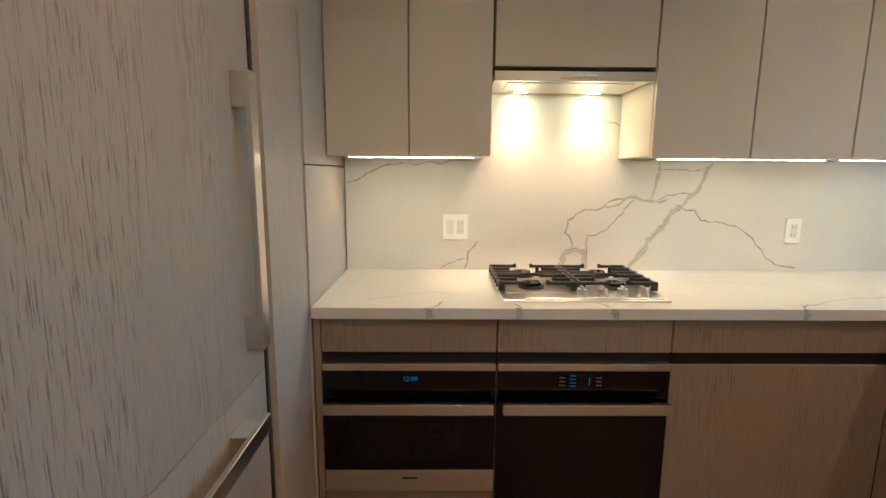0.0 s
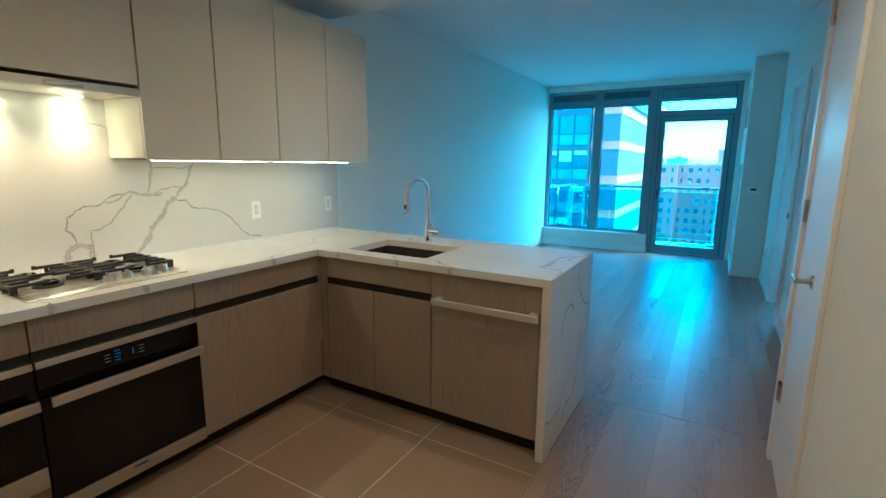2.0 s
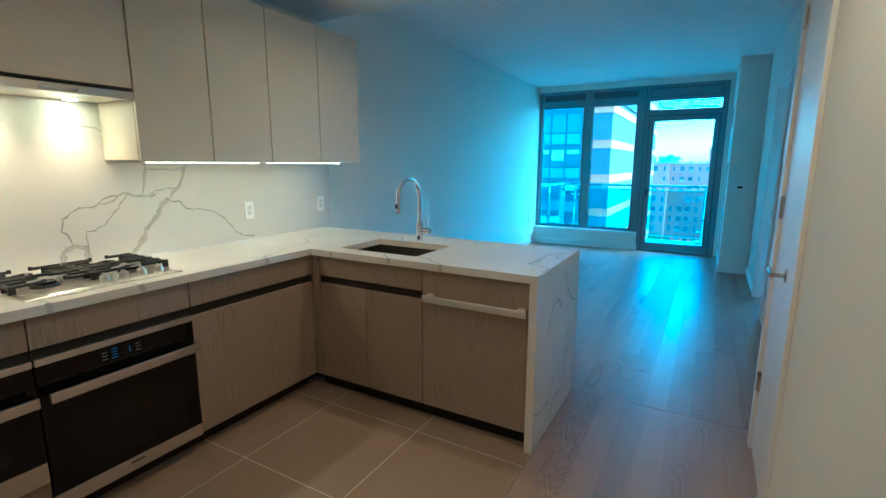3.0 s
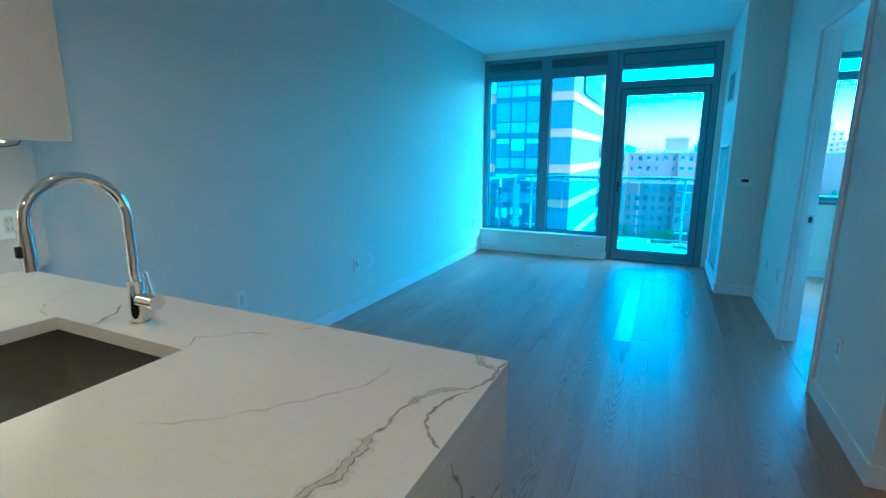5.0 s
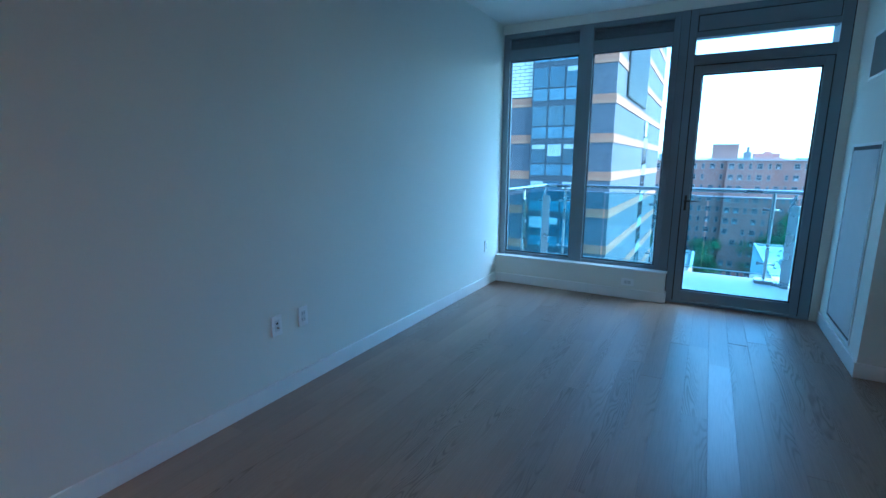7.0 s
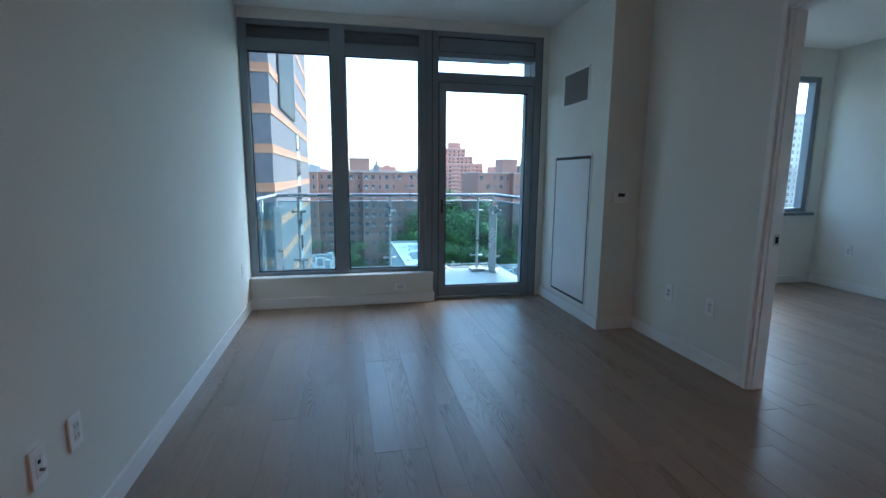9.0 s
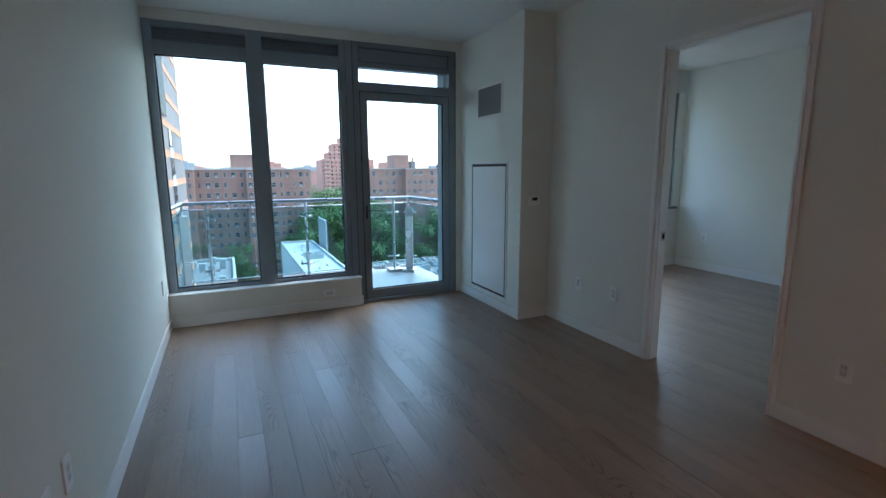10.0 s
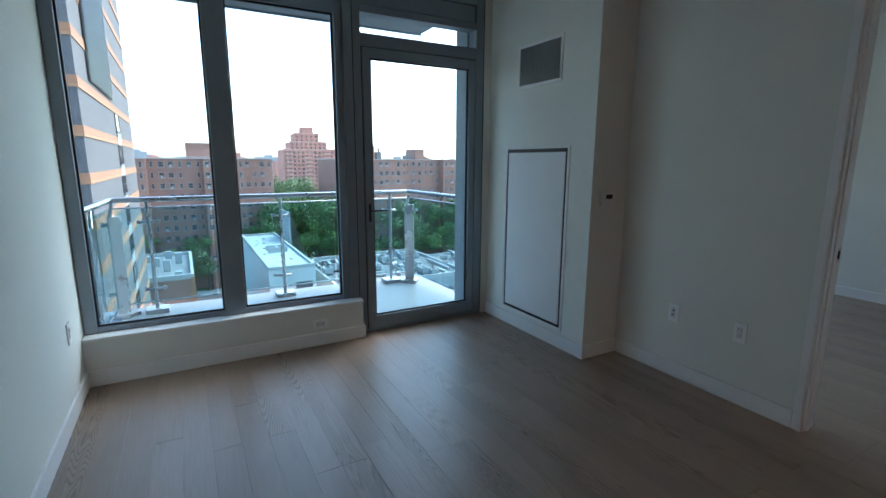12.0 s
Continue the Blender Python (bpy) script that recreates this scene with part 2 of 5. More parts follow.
GASKET = surface("black_gasket", (0.02, 0.02, 0.022), 0.6, var=0.1, relief=0.0)
GLASS = clear_glass("window_glass", (0.905, 0.97, 0.95))
GUARD_GLASS = clear_glass("guard_glass", (0.70, 0.85, 0.89))
STAINLESS = surface("guard_steel", (0.42, 0.44, 0.46), 0.28, 1.0, var=0.05, relief=0.02)
CONCRETE = surface("balcony_coating", (0.17, 0.195, 0.22), 0.45, var=0.08, scale=2, fine=40, relief=0.08)
PANEL = surface("access_panel_paint", (0.90, 0.91, 0.92), 0.14, var=0.02, relief=0.02)
GRILLE = surface("grille_metal", (0.36, 0.37, 0.36), 0.5, 0.2, var=0.06, relief=0.0)
SCREEN = surface("lcd_dark", (0.03, 0.035, 0.03), 0.15, var=0.1, relief=0.0)
PLATE_INSERT = surface("plastic_insert", (0.76, 0.76, 0.75), 0.3, var=0.02, relief=0.0)
INK = surface("grey_ink", (0.36, 0.36, 0.36), 0.6, var=0.1, relief=0.0)
LED = glowing("led_diffuser", (1.0, 0.50, 0.20), 1.6)
BULB = glowing("hood_lamp_lens", (1.0, 0.50, 0.20), 9.0)
DOWN = glowing("assumed_downlight_lens", (1.0, 0.50, 0.20), 2.0)
BLUE_GLOW = glowing("blue_display", (0.35, 0.65, 0.95), 0.007, 0.03)
AMBER_GLOW = glowing("amber_display", (1.0, 0.55, 0.25), 0.004, 0.03)
BROWN_BRICK = brickwork("brown_brick", (0.285, 0.15, 0.115), (0.24, 0.125, 0.097), (0.30, 0.2, 0.16), 2.2)
RED_BRICK = brickwork("red_brick", (0.50, 0.215, 0.16), (0.42, 0.175, 0.13), (0.46, 0.29, 0.24), 2.2)
GREY_BRICK = brickwork("grey_brick", (0.105, 0.10, 0.108), (0.075, 0.073, 0.08), (0.15, 0.145, 0.15), 1.1)
PALE_BRICK = brickwork("pale_brick", (0.66, 0.62, 0.48), (0.58, 0.54, 0.41), (0.22, 0.2, 0.17), 0.7)
ORANGE = surface("orange_stone", (0.34, 0.175, 0.095), 0.8, var=0.1, scale=1, fine=10, relief=0.05)
ORANGE_DARK = surface("dark_orange_stone", (0.31, 0.145, 0.08), 0.8, var=0.1, scale=1, fine=10, relief=0.05)
FAR_PANE = surface("far_window_pane", (0.05, 0.06, 0.07), 0.12, var=0.4, scale=0.8, fine=5, relief=0.0, shuffle=True)
CURTAIN_PANE = surface("curtain_wall_pane", (0.05, 0.075, 0.10), 0.15, var=0.3, scale=0.6, fine=4, relief=0.0, shuffle=True)
CURTAIN_LIGHT = surface("curtain_wall_light_pane", (0.10, 0.145, 0.18), 0.25, var=0.2, scale=0.6, fine=4, relief=0.0, shuffle=True)
RED_FRAME = surface("pale_red_trim", (0.50, 0.30, 0.25), 0.7, var=0.1, relief=0.0)
FAR_FRAME = surface("far_window_frame", (0.33, 0.31, 0.29), 0.6, var=0.1, relief=0.0)
WHITE_WALL = surface("white_render", (0.54, 0.54, 0.52), 0.8, var=0.06, scale=0.4, fine=8, relief=0.05)
ROOF_WHITE = surface("white_roof_membrane", (0.42, 0.43, 0.42), 0.7, var=0.12, scale=0.4, fine=6, relief=0.05)
ROOF_GREY = surface("grey_roof", (0.17, 0.17, 0.17), 0.85, var=0.2, scale=0.3, fine=5, relief=0.05)
COPING = surface("pale_coping", (0.36, 0.355, 0.34), 0.7, var=0.08, relief=0.0)
STUCCO = surface("pale_stucco", (0.30, 0.31, 0.31), 0.8, var=0.08, scale=0.5, fine=10, relief=0.05)
HVAC = surface("galvanised_cabinet", (0.37, 0.375, 0.37), 0.5, 0.3, var=0.12, scale=1, fine=12, relief=0.0)
ASPHALT = surface("asphalt", (0.075, 0.075, 0.078), 0.9, var=0.15, scale=0.3, fine=20, relief=0.05)
DARK_FRAME = surface("dark_window_frame", (0.05, 0.05, 0.055), 0.5, var=0.1, relief=0.0)
PAVING = surface("pavement_concrete", (0.34, 0.33, 0.31), 0.85, var=0.1, scale=0.3, fine=10, relief=0.05)
EARTH = surface("town_ground", (0.16, 0.165, 0.15), 0.9, var=0.25, scale=0.02, fine=0.3, relief=0.0)
LAWN = surface("lawn", (0.07, 0.12, 0.035), 0.9, var=0.3, scale=0.3, fine=6, relief=0.1)
BARK = surface("bark", (0.09, 0.07, 0.05), 0.9, var=0.2, relief=0.2)
LEAF = surface("leaves", (0.075, 0.155, 0.04), 0.6, var=0.45, scale=0.5, fine=2.0, relief=0.0, shuffle=True)
LEAF_LIGHT = surface("light_leaves", (0.125, 0.22, 0.05), 0.6, var=0.4, scale=0.5, fine=2.0, relief=0.0, shuffle=True)
CAR_WHITE = surface("white_car_paint", (0.66, 0.67, 0.68), 0.2, var=0.02, relief=0.0)
CAR_DARK = surface("dark_car_paint", (0.05, 0.055, 0.065), 0.2, var=0.05, relief=0.0)
CAR_BLUE = surface("teal_car_paint", (0.10, 0.35, 0.40), 0.3, var=0.05, relief=0.0)
RUBBER = surface("tyre_rubber", (0.02, 0.02, 0.02), 0.8, var=0.1, relief=0.0)
SIGN = surface("sign_board", (0.62, 0.68, 0.74), 0.6, var=0.05, relief=0.0)


# ---- building blocks ----
def box(bm, x0, x1, y0, y1, z0, z1, bevel=0.0, seg=2):
    g = bmesh.ops.create_cube(bm, size=1.0, matrix=Matrix.Translation(((x0 + x1) / 2, (y0 + y1) / 2, (z0 + z1) / 2)) @ Matrix.Diagonal((abs(x1 - x0), abs(y1 - y0), abs(z1 - z0), 1)))
    if bevel:
        edges = {e for v in g["verts"] for e in v.link_edges}
        bmesh.ops.bevel(bm, geom=list(edges), offset=bevel, segments=seg, profile=0.5, affect="EDGES")
    return bm


def boxes(*dims, bevel=0.0):
    bm = bmesh.new()
    for d in dims:
        box(bm, *d, bevel=bevel)
    return bm


def rod(bm, a, b, r, seg=16, r2=None):
    a, b = Vector(a), Vector(b)
    m = Matrix.Translation((a + b) / 2) @ (b - a).to_track_quat("Z", "Y").to_matrix().to_4x4()
    bmesh.ops.create_cone(bm, cap_ends=True, segments=seg, radius1=r, radius2=r if r2 is None else r2, depth=(b - a).length, matrix=m)
    return bm


def pipe(bm, pts, r, seg=14):
    """A round tube along the points."""
    pts = [Vector(p) for p in pts]
    rings, prev = [], None
    for i, p in enumerate(pts):
        d = (pts[min(i + 1, len(pts) - 1)] - pts[max(i - 1, 0)]).normalized()
        side = d.cross(Vector((0.3, 1, 0.1)) if prev is None else prev).normalized() if prev is None else (prev - d * prev.dot(d)).normalized()
        up = d.cross(side)
        rings.append([bm.verts.new(p + r * (math.cos(6.28318 * k / seg) * side + math.sin(6.28318 * k / seg) * up)) for k in range(seg)])
        prev = side
    for a, b in zip(rings, rings[1:]):
        for k in range(seg):
            bm.faces.new((a[k], a[(k + 1) % seg], b[(k + 1) % seg], b[k]))
    bm.faces.new(rings[0][::-1])
    bm.faces.new(rings[-1])
    return bm


def base_of(ob):
    at = Vector((0, 0, 0))
    while ob is not None:
        at += ob.location
        ob = ob.parent
    return at


def part(name, bm, material, parent=None, label="", smooth=False):
    """One mesh object under a thing or a part, built in world coordinates."""
    me = bpy.data.meshes.new(name)
    bmesh.ops.recalc_face_normals(bm, faces=bm.faces[:])
    if parent is not None:
        bmesh.ops.translate(bm, verts=bm.verts[:], vec=-base_of(parent))
    bm.to_mesh(me)
    bm.free()
    me.materials.append(material)
    if smooth:
        me.shade_smooth()
        me.set_sharp_from_angle(angle=radians(38))
    ob = new(name, me)
    ob.parent = parent
    if label:
        ob["label"] = label
    return ob


def thing(name, at, label, category, group="", kind=""):
    return tagged(new(name), label, category, group, kind) if at is None else _placed(name, at, label, category, group, kind)


def _placed(name, at, label, category, group, kind):
    ob = tagged(new(name), label, category, group, kind)
    ob.location = at
    ob.empty_display_size = 0.1
    return ob


def solid(name, bm, material, label, category, group="", kind="structure", smooth=False):
    return tagged(part(name, bm, material, None, "", smooth), label, category, group, kind)


def ribbon(bm, pts, width, plane, seed, at):
    """A crooked vein laid in a plane: plane is the axis across it, at its place."""
    rng = random.Random(seed)
    p = [Vector((a, b)) for a, b in pts]
    for _ in range(3):
        q = []
        for a, b in zip(p, p[1:]):
            n = Vector((-(b - a).y, (b - a).x))
            q += [a, (a + b) / 2 + n * rng.uniform(-0.13, 0.13)]
        p = q + [p[-1]]
    left, right = [], []
    for i, c in enumerate(p):
        d = (p[min(i + 1, len(p) - 1)] - p[max(i - 1, 0)]).normalized()
        n = Vector((-d.y, d.x))
        end = min(1.0, 0.25 + 0.3 * min(i, len(p) - 1 - i))
        w = width * end * rng.uniform(0.35, 1.0) / 2
        for side, s in ((left, 1), (right, -1)):
            e = c + n * w * s
            side.append(bm.verts.new({"x": (at, e.x, e.y), "y": (e.x, at, e.y), "z": (e.x, e.y, at)}[plane]))
    for i in range(len(p) - 1):
        bm.faces.new((left[i], left[i + 1], right[i + 1], right[i]))
    return bm


# ---- the rooms ----
WN, WS = 2.545, -0.755            # north wall face, living room's south wall face
HS, HW, HE = -0.53, -3.0, 2.6     # hall's south wall face, hall's west end, end of the hall's south wall
LOW, HIGH = 2.51, 2.75            # ceilings
RX = 4.10                         # west face of the wall beside the recess
EX = 8.29                         # inner face of the window frames
CX, CY = 7.07, -0.425             # pier beside the balcony door


def wall(name, label, *dims):
    return solid(name, boxes(*dims), PAINT, label, "wall")


wall("wall_north", "long smooth white painted wall of kitchen and living room", (HW - 0.15, EX + 0.14, WN, WN + 0.16, -0.2, 2.95))
wall("wall_east", "white painted wall strips round the balcony window", (EX - 0.02, EX + 0.14, CY - 0.3, WN, 2.66, 2.95), (EX - 0.02, EX + 0.14, CY - 0.02, -0.361, -0.1, 2.66), (EX + 0.01, EX + 0.14, -0.32, 2.545, -0.2, 0.0))
wall("wall_pier", "white painted pier beside the balcony door", (CX, EX - 0.024, WS, CY, -0.1, 2.8), (EX - 0.024, EX + 0.14, WS - 0.13, CY - 0.024, -0.1, 2.8))
DX0, DX1, DH = 4.985, 5.87, 2.20  # bedroom doorway
wall("wall_south", "white painted wall with the open bedroom doorway", (RX, DX0 - 0.002, WS - 0.10, WS, -0.1, 2.8), (DX1 + 0.002, EX - 0.03, WS - 0.10, WS, -0.1, 2.8), (DX0 - 0.002, DX1 + 0.002, WS - 0.10, WS, DH, 2.8))
wall("wall_recess", "warm-lit white wall at the hall recess", (RX, RX + 0.13, -2.4, WS - 0.102, -0.1, 2.8), (HE - 0.1, RX + 0.13, -2.52, -2.402, -0.1, 2.8))
KX0, KX1, KH = 2.06, 2.53, 2.22   # closet door in the hall wall
wall("wall_hall", "white painted hall wall with a closet door", (HW, KX0 - 0.002, HS - 0.12, HS, -0.1, 2.6), (KX1 + 0.002, HE, HS - 0.12, HS, -0.1, 2.6), (KX0 - 0.002, KX1 + 0.002, HS - 0.12, HS, KH, 2.6), (HE - 0.12, HE, -2.4, HS - 0.122, -0.1, 2.6))
wall("wall_closet", "plain white wall behind the closet door", (1.3, 2.478, HS - 0.7, HS - 0.6, -0.1, 2.6))
wall("wall_west", "plain white wall at the hall's end", (HW - 0.12, HW, HS - 0.12, 0.62, -0.1, 2.6), (HW, -0.85, 0.60, 0.70, -0.1, 2.6), (-0.95, -0.85, 0.70, WN, -0.1, 2.6))
wall("wall_bedroom_south", "plain white bedroom wall facing the doorway", (3.4, EX + 0.14, -4.16, -4.0, -0.1, 2.9))
wall("wall_bedroom_west", "plain white bedroom end wall", (3.3, 3.4, -4.16, -2.53, -0.1, 2.9))
wall("wall_bedroom_north", "plain white bedroom wall behind the hall recess", (3.4, RX, -2.62, -2.53, -0.1, 2.9))
wall("wall_bedroom_east", "white wall round the bedroom window", (EX - 0.02, EX + 0.14, -4.0, WS - 0.14, -0.1, 0.87), (EX - 0.02, EX + 0.14, -4.0, WS - 0.14, 2.44, 2.9), (EX - 0.02, EX + 0.14, -4.0, -3.84, 0.87, 2.44), (EX - 0.02, EX + 0.14, -1.2, WS - 0.14, 0.87, 2.44))

solid("ceiling_low", boxes((HW, 2.81, HS - 2.0, WN, LOW, 2.95), (2.81, 4.12, -2.4, -0.545, LOW, 2.95)), CEIL, "smooth white dropped ceiling over kitchen and hall", "ceiling")
solid("ceiling_high", boxes((2.812, EX - 0.022, -0.543, WN, HIGH, 2.95), (4.122, EX - 0.022, WS, -0.543, HIGH, 2.95)), CEIL, "smooth white living room ceiling", "ceiling")
solid("ceiling_bedroom", boxes((3.4, EX - 0.022, -4.0, WS - 0.10, HIGH, 2.95)), CEIL, "smooth white bedroom ceiling", "ceiling")

# baseboards: a flat board with an eased top
BBH = 0.10


def baseboard(x0, x1, y0, y1):
    solid("baseboard", boxes((x0, x1, y0, y1, 0.0, BBH), bevel=0.003), TRIM, "low flat white painted baseboard along the wall", "baseboard")


T = 0.014
baseboard(2.80, EX - 0.09 - T, WN - T, WN)
baseboard(CX, EX - 0.03, CY, CY + T)
baseboard(CX - T, CX, WS + T, CY + T)
baseboard(DX1 + 0.038, CX - T, WS, WS + T)
baseboard(RX - T, DX0 - 0.038, WS, WS + T)
baseboard(RX - T, RX, -2.4, WS)
baseboard(HE, HE + T, HS, HS + T)
baseboard(HE, HE + T, -2.4, HS - 0.001)
baseboard(HW, KX0 - 0.165, HS, HS + T)
baseboard(HE + T, RX - T, -2.4, -2.4 + T)
baseboard(3.4, EX - 0.03, -4.0, -4.0 + T)
baseboard(EX - 0.02 - T, EX - 0.02, -4.0 + T, WS - 0.15)


def pane(name, x, y0, y1, z0, z1, parent, material=GLASS):
    ob = part(name, boxes((x - 0.004, x + 0.004, y0, y1, z0, z1)), material, parent)
    ob.visible_shadow = False
    return ob


# ---- the window wall ----
win = thing("window_1", (EX + 0.05, 1.7, 0.30), "tall grey aluminium window with two fixed panes and vent strips above", "window", kind="structure")
F0, F1 = EX, EX + 0.10


def bar(name, dims, parent, material=ALU, bevel=0.003, label=""):
    return part(name, boxes(dims, bevel=bevel), material, parent, label)


bar("window_frame", (F0, F1, 2.475, 2.543, 0.30, 2.66), win)
bar("window_frame", (F0, F1, 1.61, 1.745, 0.302, 2.66), win)
bar("window_frame", (F0, F1, 0.85, 0.905, 0.30, 2.66), win)
for a, b in ((1.745, 2.475), (0.905, 1.61)):
    bar("window_rail", (F0, F1, a, b, 2.39, 2.50), win)
    bar("window_rail", (F0, F1, a, b, 2.61, 2.66), win)
    bar("window_rail", (F0 + 0.01, F1, a, b, 0.30, 0.335), win)
    bar("vent_panel", (F0 + 0.035, F0 + 0.05, a, b, 2.50, 2.61), win, ALU_DARK, label="dark recessed trickle vent strip")
    for k in range(3):
        bar("vent_slat", (F0 + 0.022, F0 + 0.034, a + 0.01, b - 0.01, 2.515 + 0.03 * k, 2.53 + 0.03 * k), win, ALU_DARK, bevel=0)
    for y in (a, b):
        bar("gasket", (F0 + 0.03, F0 + 0.045, y if y == a else y - 0.012, y + 0.012 if y == a else y, 0.335, 2.39), win, GASKET, bevel=0)
    for z in (0.335, 2.378):
        bar("gasket", (F0 + 0.03, F0 + 0.045, a + 0.012, b - 0.012, z, z + 0.012), win, GASKET, bevel=0)
    pane("pane", F0 + 0.055, a, b, 0.335, 2.39, win)

sill = thing("window_sill_box", (EX - 0.05, 1.66, 0), "low white painted boxed sill under the window with baseboard", "window sill", kind="structure")
part("box", boxes((EX - 0.09, EX + 0.012, 0.78, WN, 0.0, 0.285)), PAINT, sill)
part("sill_board", boxes((EX - 0.095, EX + 0.012, 0.772, WN, 0.285, 0.302), bevel=0.003), TRIM, sill)
part("baseboard", boxes((EX - 0.104, EX - 0.09, 0.766, WN - 0.0, 0.0, BBH), bevel=0.003), TRIM, sill)
part("baseboard", boxes((EX - 0.09, EX - 0.002, 0.766, 0.78, 0.0, BBH), bevel=0.003), TRIM, sill)

door = thing("door_1", (EX + 0.05, 0.24, 0), "closed grey aluminium balcony door with full glass, transom and lever", "balcony door", kind="structure")
bar("door_frame", (F0 - 0.01, F1, 0.715, 0.848, 0.0, 2.66), door)
bar("door_frame", (F0 - 0.01, F1, -0.361, -0.282, 0.0, 2.66), door)
bar("door_frame", (F0 - 0.01, F1, -0.282, 0.715, 2.19, 2.28), door)
bar("door_frame", (F0 - 0.01, F1, -0.282, 0.715, 2.42, 2.47), door)
bar("door_frame", (F0 - 0.01, F1, -0.282, 0.715, 2.61, 2.66), door)
bar("head_panel", (F0 + 0.004, F0 + 0.03, -0.274, 0.707, 2.478, 2.602), door, label="flush grey panel above the transom")
bar("joint", (F0 + 0.012, F0 + 0.02, -0.282, 0.715, 2.47, 2.61), door, GASKET, bevel=0)
bar("joint", (F0 + 0.0, F0 + 0.02, 0.706, 0.715, 0.022, 2.19), door, GASKET, bevel=0)
bar("joint", (F0 + 0.0, F0 + 0.02, -0.282, -0.273, 0.022, 2.19), door, GASKET, bevel=0)
bar("joint", (F0 + 0.0, F0 + 0.02, -0.273, 0.706, 2.182, 2.19), door, GASKET, bevel=0)
bar("joint", (F0 - 0.0125, F0 + 0.004, 0.775, 0.780, 0.022, 2.66), door, GASKET, bevel=0)
bar("joint", (F0 - 0.0125, F0 + 0.004, -0.361, -0.355, 0.022, 2.66), door, GASKET, bevel=0)
bar("threshold", (F0 - 0.015, F1 + 0.02, -0.361, 0.848, 0.0, 0.022), door)
pane("transom_pane", F0 + 0.05, -0.282, 0.715, 2.28, 2.42, door)
leaf = part("door_leaf", boxes((F0 - 0.018, F0 + 0.06, 0.645, 0.706, 0.03, 2.182), (F0 - 0.018, F0 + 0.06, -0.273, -0.212, 0.03, 2.182), (F0 - 0.018, F0 + 0.06, -0.212, 0.645, 0.03, 0.13), (F0 - 0.018, F0 + 0.06, -0.212, 0.645, 2.112, 2.182), bevel=0.003), ALU, door)
pane("door_pane", F0 + 0.03, -0.212, 0.645, 0.13, 2.112, leaf)
for z in (0.13, 2.10):
    bar("gasket", (F0 + 0.0, F0 + 0.012, -0.212, 0.645, z, z + 0.012), leaf, GASKET, bevel=0)
for y in (-0.212, 0.633):
    bar("gasket", (F0 + 0.0, F0 + 0.012, y, y + 0.012, 0.142, 2.10), leaf, GASKET, bevel=0)
bm = boxes((F0 - 0.024, F0 - 0.018, 0.667, 0.687, 0.90, 1.04), bevel=0.002)
rod(bm, (F0 - 0.02, 0.677, 0.99), (F0 - 0.07, 0.677, 0.99), 0.009)
box(bm, F0 - 0.076, F0 - 0.064, 0.55, 0.69, 0.983, 0.997, bevel=0.004)
part("door_handle", bm, DARK_METAL, leaf, "dark slim lever handle")

# bedroom window
bw = thing("window_2", (EX + 0.05, -2.6, 0.87), "wide grey aluminium bedroom window with a dark sill", "window", kind="structure")
for y0, y1 in ((-3.84, -3.77), (-2.25, -2.15), (-1.27, -1.2)):
    bar("window_frame", (F0, F1, y0, y1, 0.87, 2.44), bw)
for y0, y1 in ((-3.77, -2.25), (-2.15, -1.27)):
    bar("window_rail", (F0, F1, y0, y1, 0.87, 0.92), bw)
    bar("window_rail", (F0, F1, y0, y1, 2.38, 2.44), bw)
    pane("pane", F0 + 0.05, y0, y1, 0.92, 2.38, bw)
bar("window_rail", (F0 - 0.005, F1, -2.15, -1.27, 2.16, 2.25), bw)
bar("window_sill", (F0 - 0.07, F0 + 0.01, -3.9, -1.15, 0.835, 0.868), bw, ALU_DARK, label="dark grey sill ledge")

# ---- doorway casings and doors ----
cas = thing("door_frame_bedroom", (DX0, WS, 0), "white painted stepped casing of the open bedroom doorway", "door frame", kind="structure")
for s, x in ((-1, DX0), (1, DX1)):
    xs = lambda a, b: (min(x + s * a, x + s * b), max(x + s * a, x + s * b))
    part("casing", boxes((*xs(0.0, 0.036), WS, WS + 0.014, 0, DH + 0.036), bevel=0.003), TRIM, cas)
    part("casing", boxes((*xs(-0.006, 0.010), WS + 0.014, WS + 0.021, 0, DH + 0.0), bevel=0.002), TRIM, cas)
    part("jamb", boxes((*xs(-0.014, 0.0), WS - 0.108, WS + 0.004, 0, DH - 0.0), bevel=0.002), TRIM, cas)
    part("door_stop", boxes((*xs(-0.022, -0.014), WS - 0.05, WS - 0.02, 0, DH - 0.02), bevel=0.002), TRIM, cas)
part("casing", boxes((DX0 + 0.001, DX1 - 0.001, WS, WS + 0.014, DH, DH + 0.036), bevel=0.003), TRIM, cas)
part("jamb", boxes((DX0 + 0.014, DX1 - 0.014, WS - 0.108, WS + 0.004, DH - 0.014, DH), bevel=0.002), TRIM, cas)
strike = part("strike_plate", boxes((DX1 - 0.0165, DX1 - 0.0135, WS - 0.098, WS - 0.056, 0.89, 0.96)), STEEL, cas, "small steel strike plate")
part("latch_hole", boxes((DX1 - 0.0175, DX1 - 0.0165, WS - 0.088, WS - 0.066, 0.905, 0.945)), BLACK, strike)
bdoor = thing("door_2", (DX0 + 0.03, WS - 0.15, 0), "white painted bedroom door, standing open into the bedroom", "door", kind="structure")
part("door_leaf", boxes((DX0 - 0.02, DX0 + 0.022, WS - 1.02, WS - 0.155, 0.012, DH - 0.03), bevel=0.002), TRIM, bdoor)
